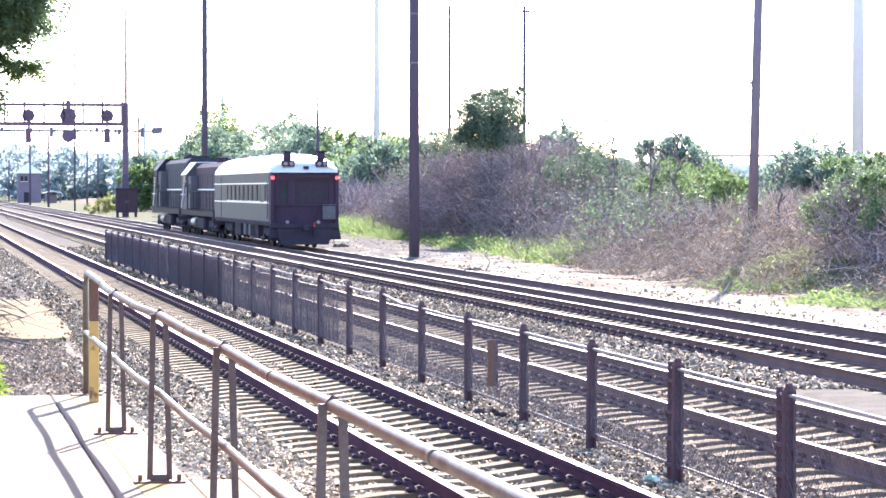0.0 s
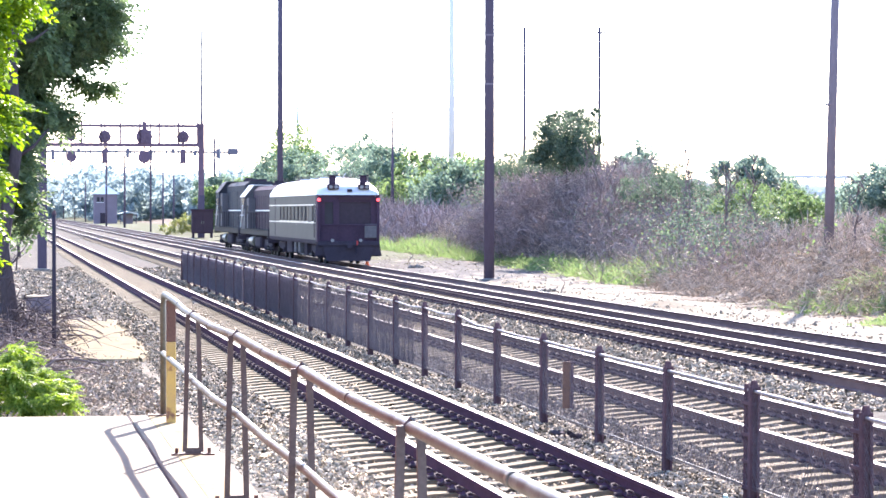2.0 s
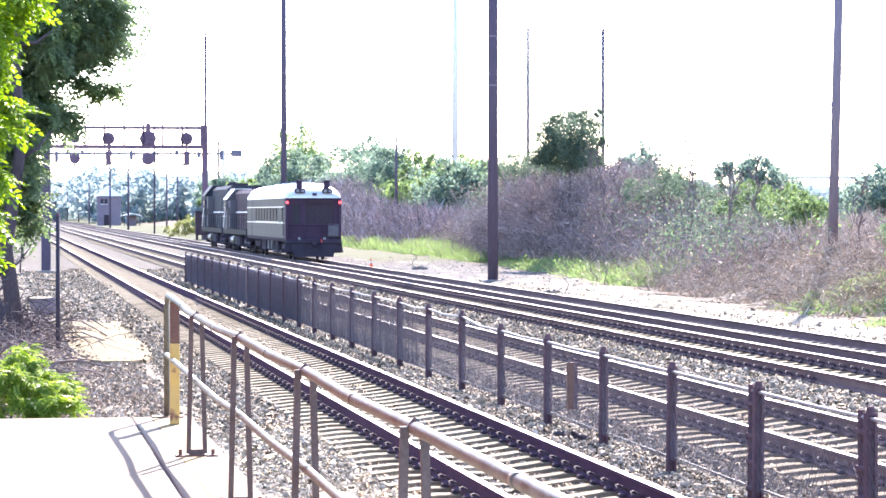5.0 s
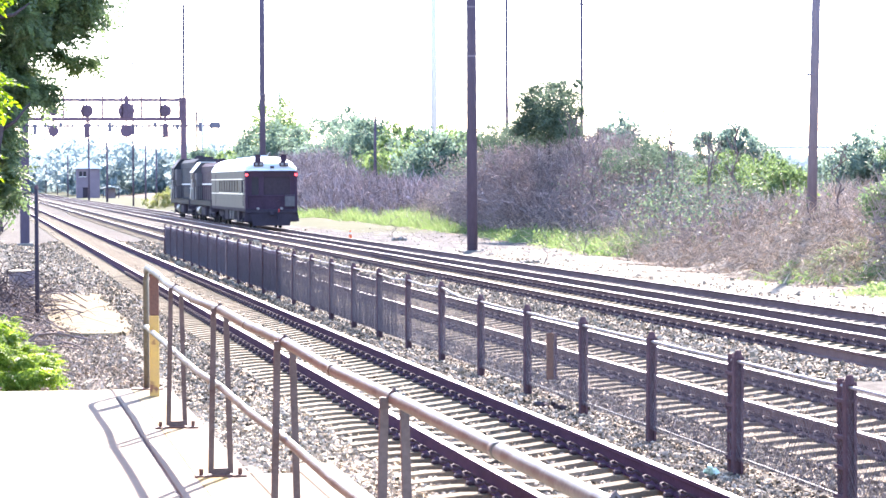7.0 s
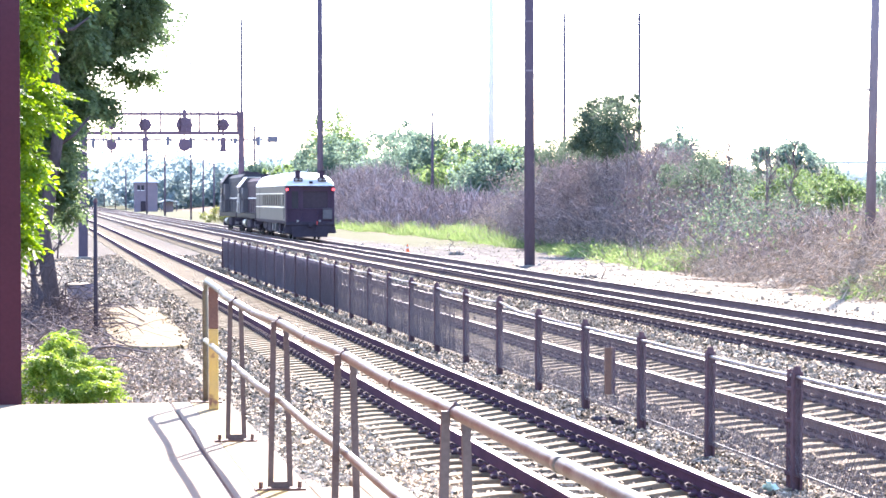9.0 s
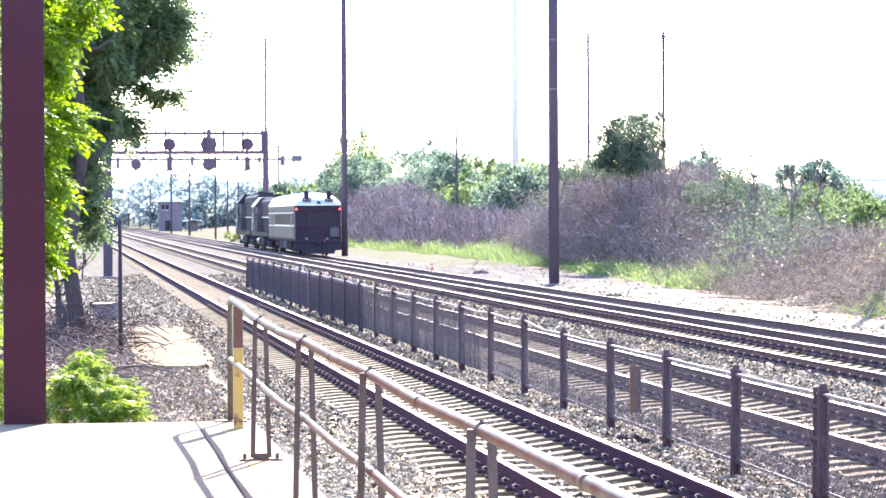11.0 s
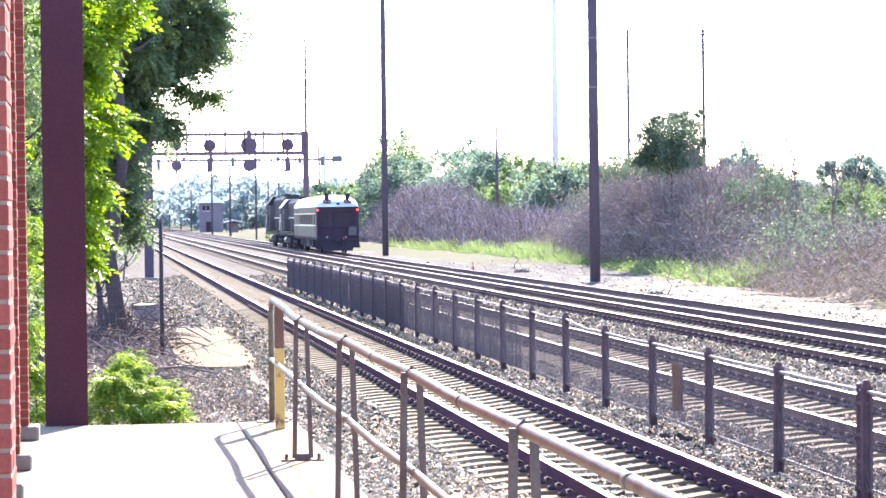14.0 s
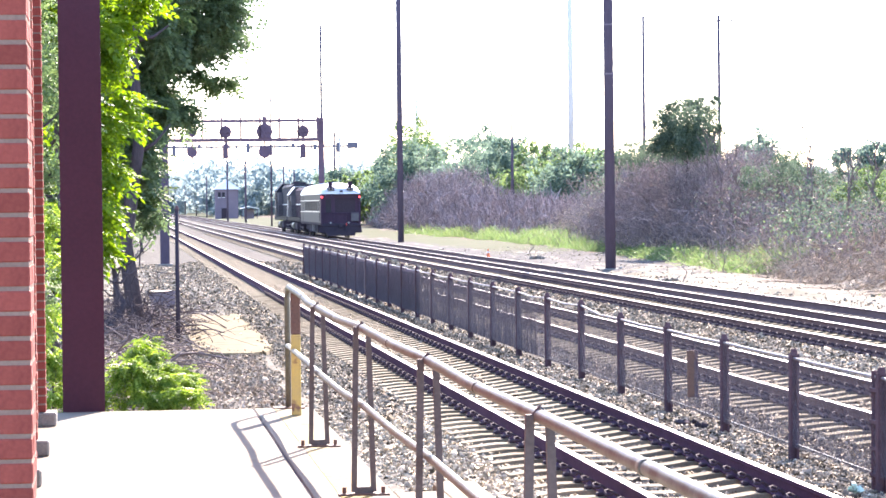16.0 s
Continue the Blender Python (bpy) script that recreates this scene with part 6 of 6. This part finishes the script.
    for x in (-0.6,):
        part("door", boxm(x - 0.5, x + 0.5, -2.37, -2.3, -0.1, 2.1), M_GLASS, t)
    k = thing("shelter", "small shelter with a white pitched canopy", "shelter", (25.6, 545.0, -0.3))
    bm = prism(bmesh.new(), [(-1.9, 2.0), (-0.2, 2.45), (1.9, 2.0), (1.8, 1.9), (-0.2, 2.3), (-1.8, 1.9)], -2, 2)
    part("canopy", bm, M_WHITE, k, "white canopy")
    for x in (-1.5, 1.5):
        part("post", boxm(x - 0.08, x + 0.08, -1.6, -1.4, -0.2, 1.95), M_POLE, k)
    part("back_wall", boxm(-1.0, 1.0, 1.2, 1.4, -0.2, 1.95), M_TOWER, k)
    # long pale guard rails of the road beyond the bank
    for x0, x1, y, z in ((55, 64, 190, 4.75), (57.5, 68, 190, 3.5)):
        g = thing("guard_rail", "long pale metal guard rail beyond the brush", "guard rail", (0, y, 0))
        part("beam", boxm(x0, x1, -0.1, 0.1, z, z + 0.22), M_PALE, g)
        for k in range(6):
            xx = x0 + 1 + (x1 - x0 - 2) * k / 5
            part("post", boxm(xx - 0.06, xx + 0.06, 0.1, 0.2, 1.0, z + 0.15), M_PALE, g)
    # traffic cone, dumped rubbish
    c = thing("traffic_cone", "orange traffic cone standing beside the track", "traffic cone", (18.35, 136.5, -0.37))
    part("cone", tubem([(0, 0, 0.03), (0, 0, 0.45)], 0.11, 12, 0.02), M_CONE, c)
    part("base", boxm(-0.16, 0.16, -0.16, 0.16, 0, 0.04, bevel=0.01), M_CONE, c)
    part("collar", tubem([(0, 0, 0.24), (0, 0, 0.32)], 0.072, 12, 0.055), M_WHITE, c, "white reflective collar")
    rng = np.random.default_rng(77)
    for nm, lab, x, y, s, m in (("earth_clod", "dark clod of earth at the fence foot", 6.75, 32.3, 0.11, M_BARK), ("rock", "dark rock pile beside the dirt road", 19.6, 128.0, 0.22, M_BASE), ("rock", "pale broken concrete lump beside the rails", 18.6, 92.5, 0.16, M_BASE)):
        locs = rng.normal(size=(14, 3)) * np.array([s, s, 0.25 * s])
        locs[:, 2] = np.abs(locs[:, 2])
        me = scatter(nm, STONE_V, STONE_F, locs, rng.uniform(0.5, 1.1, 14) * s, turns(14, rng))
        tagged(link_mesh(nm, me, m, at=(x, y, float(ground_z(x, y)))), lab, "rock", kind="stuff")
    b = thing("litter", "crumpled pale green plastic litter on the ballast", "litter", (6.55, 24.1, -0.22))
    me = scatter("film", STONE_V, STONE_F, rng.normal(size=(6, 3)) * 0.03, rng.uniform(0.04, 0.09, 6), turns(6, rng))
    link_mesh("film", me, M_LITTERGREEN, b)


M_SIGNAL_FAR = mat("far_signal_steel", (0.15, 0.145, 0.18), (0.12, 0.115, 0.15), rough=0.8, spec=0.1)
M_LITTERGREEN = mat("green_plastic", (0.45, 0.65, 0.50), (0.6, 0.7, 0.6), rough=0.4)

build_tracks()
build_ballast()
build_road_stones()
build_platform()
build_railing()
build_column()
build_fence()
build_poles()
build_gantry()
coach = build_coach()
rear_loco = build_loco("rear_locomotive", "dark maroon locomotive with a grey cab and white stripe", 23.9, 18.6, (14.6, 17.6), M_LOCO_MAROON, M_LOCO_GREY, M_WHITE, 4.05)
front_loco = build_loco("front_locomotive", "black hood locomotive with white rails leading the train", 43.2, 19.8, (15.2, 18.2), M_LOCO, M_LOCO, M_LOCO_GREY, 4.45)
build_left_plants()
build_bank_plants()
build_far_trees()
build_far_things()
build_bricks()


def motions():
    """The train rolls away at a steady pace, its wheels turning."""
    for ob, y0 in ((coach, 0.0), (rear_loco, 23.9), (front_loco, 43.2)):
        walk(ob, [(float(t), pose(TRAIN_X, TAIL0 + y0 + SPEED * t, TRAIN_Z)) for t in range(17)])
    for w, y, r in WHEELSETS:
        walk(w, [(t / 10, pose(0, y, r, -math.degrees(SPEED * t / 10 / r))) for t in range(161)])


motions()
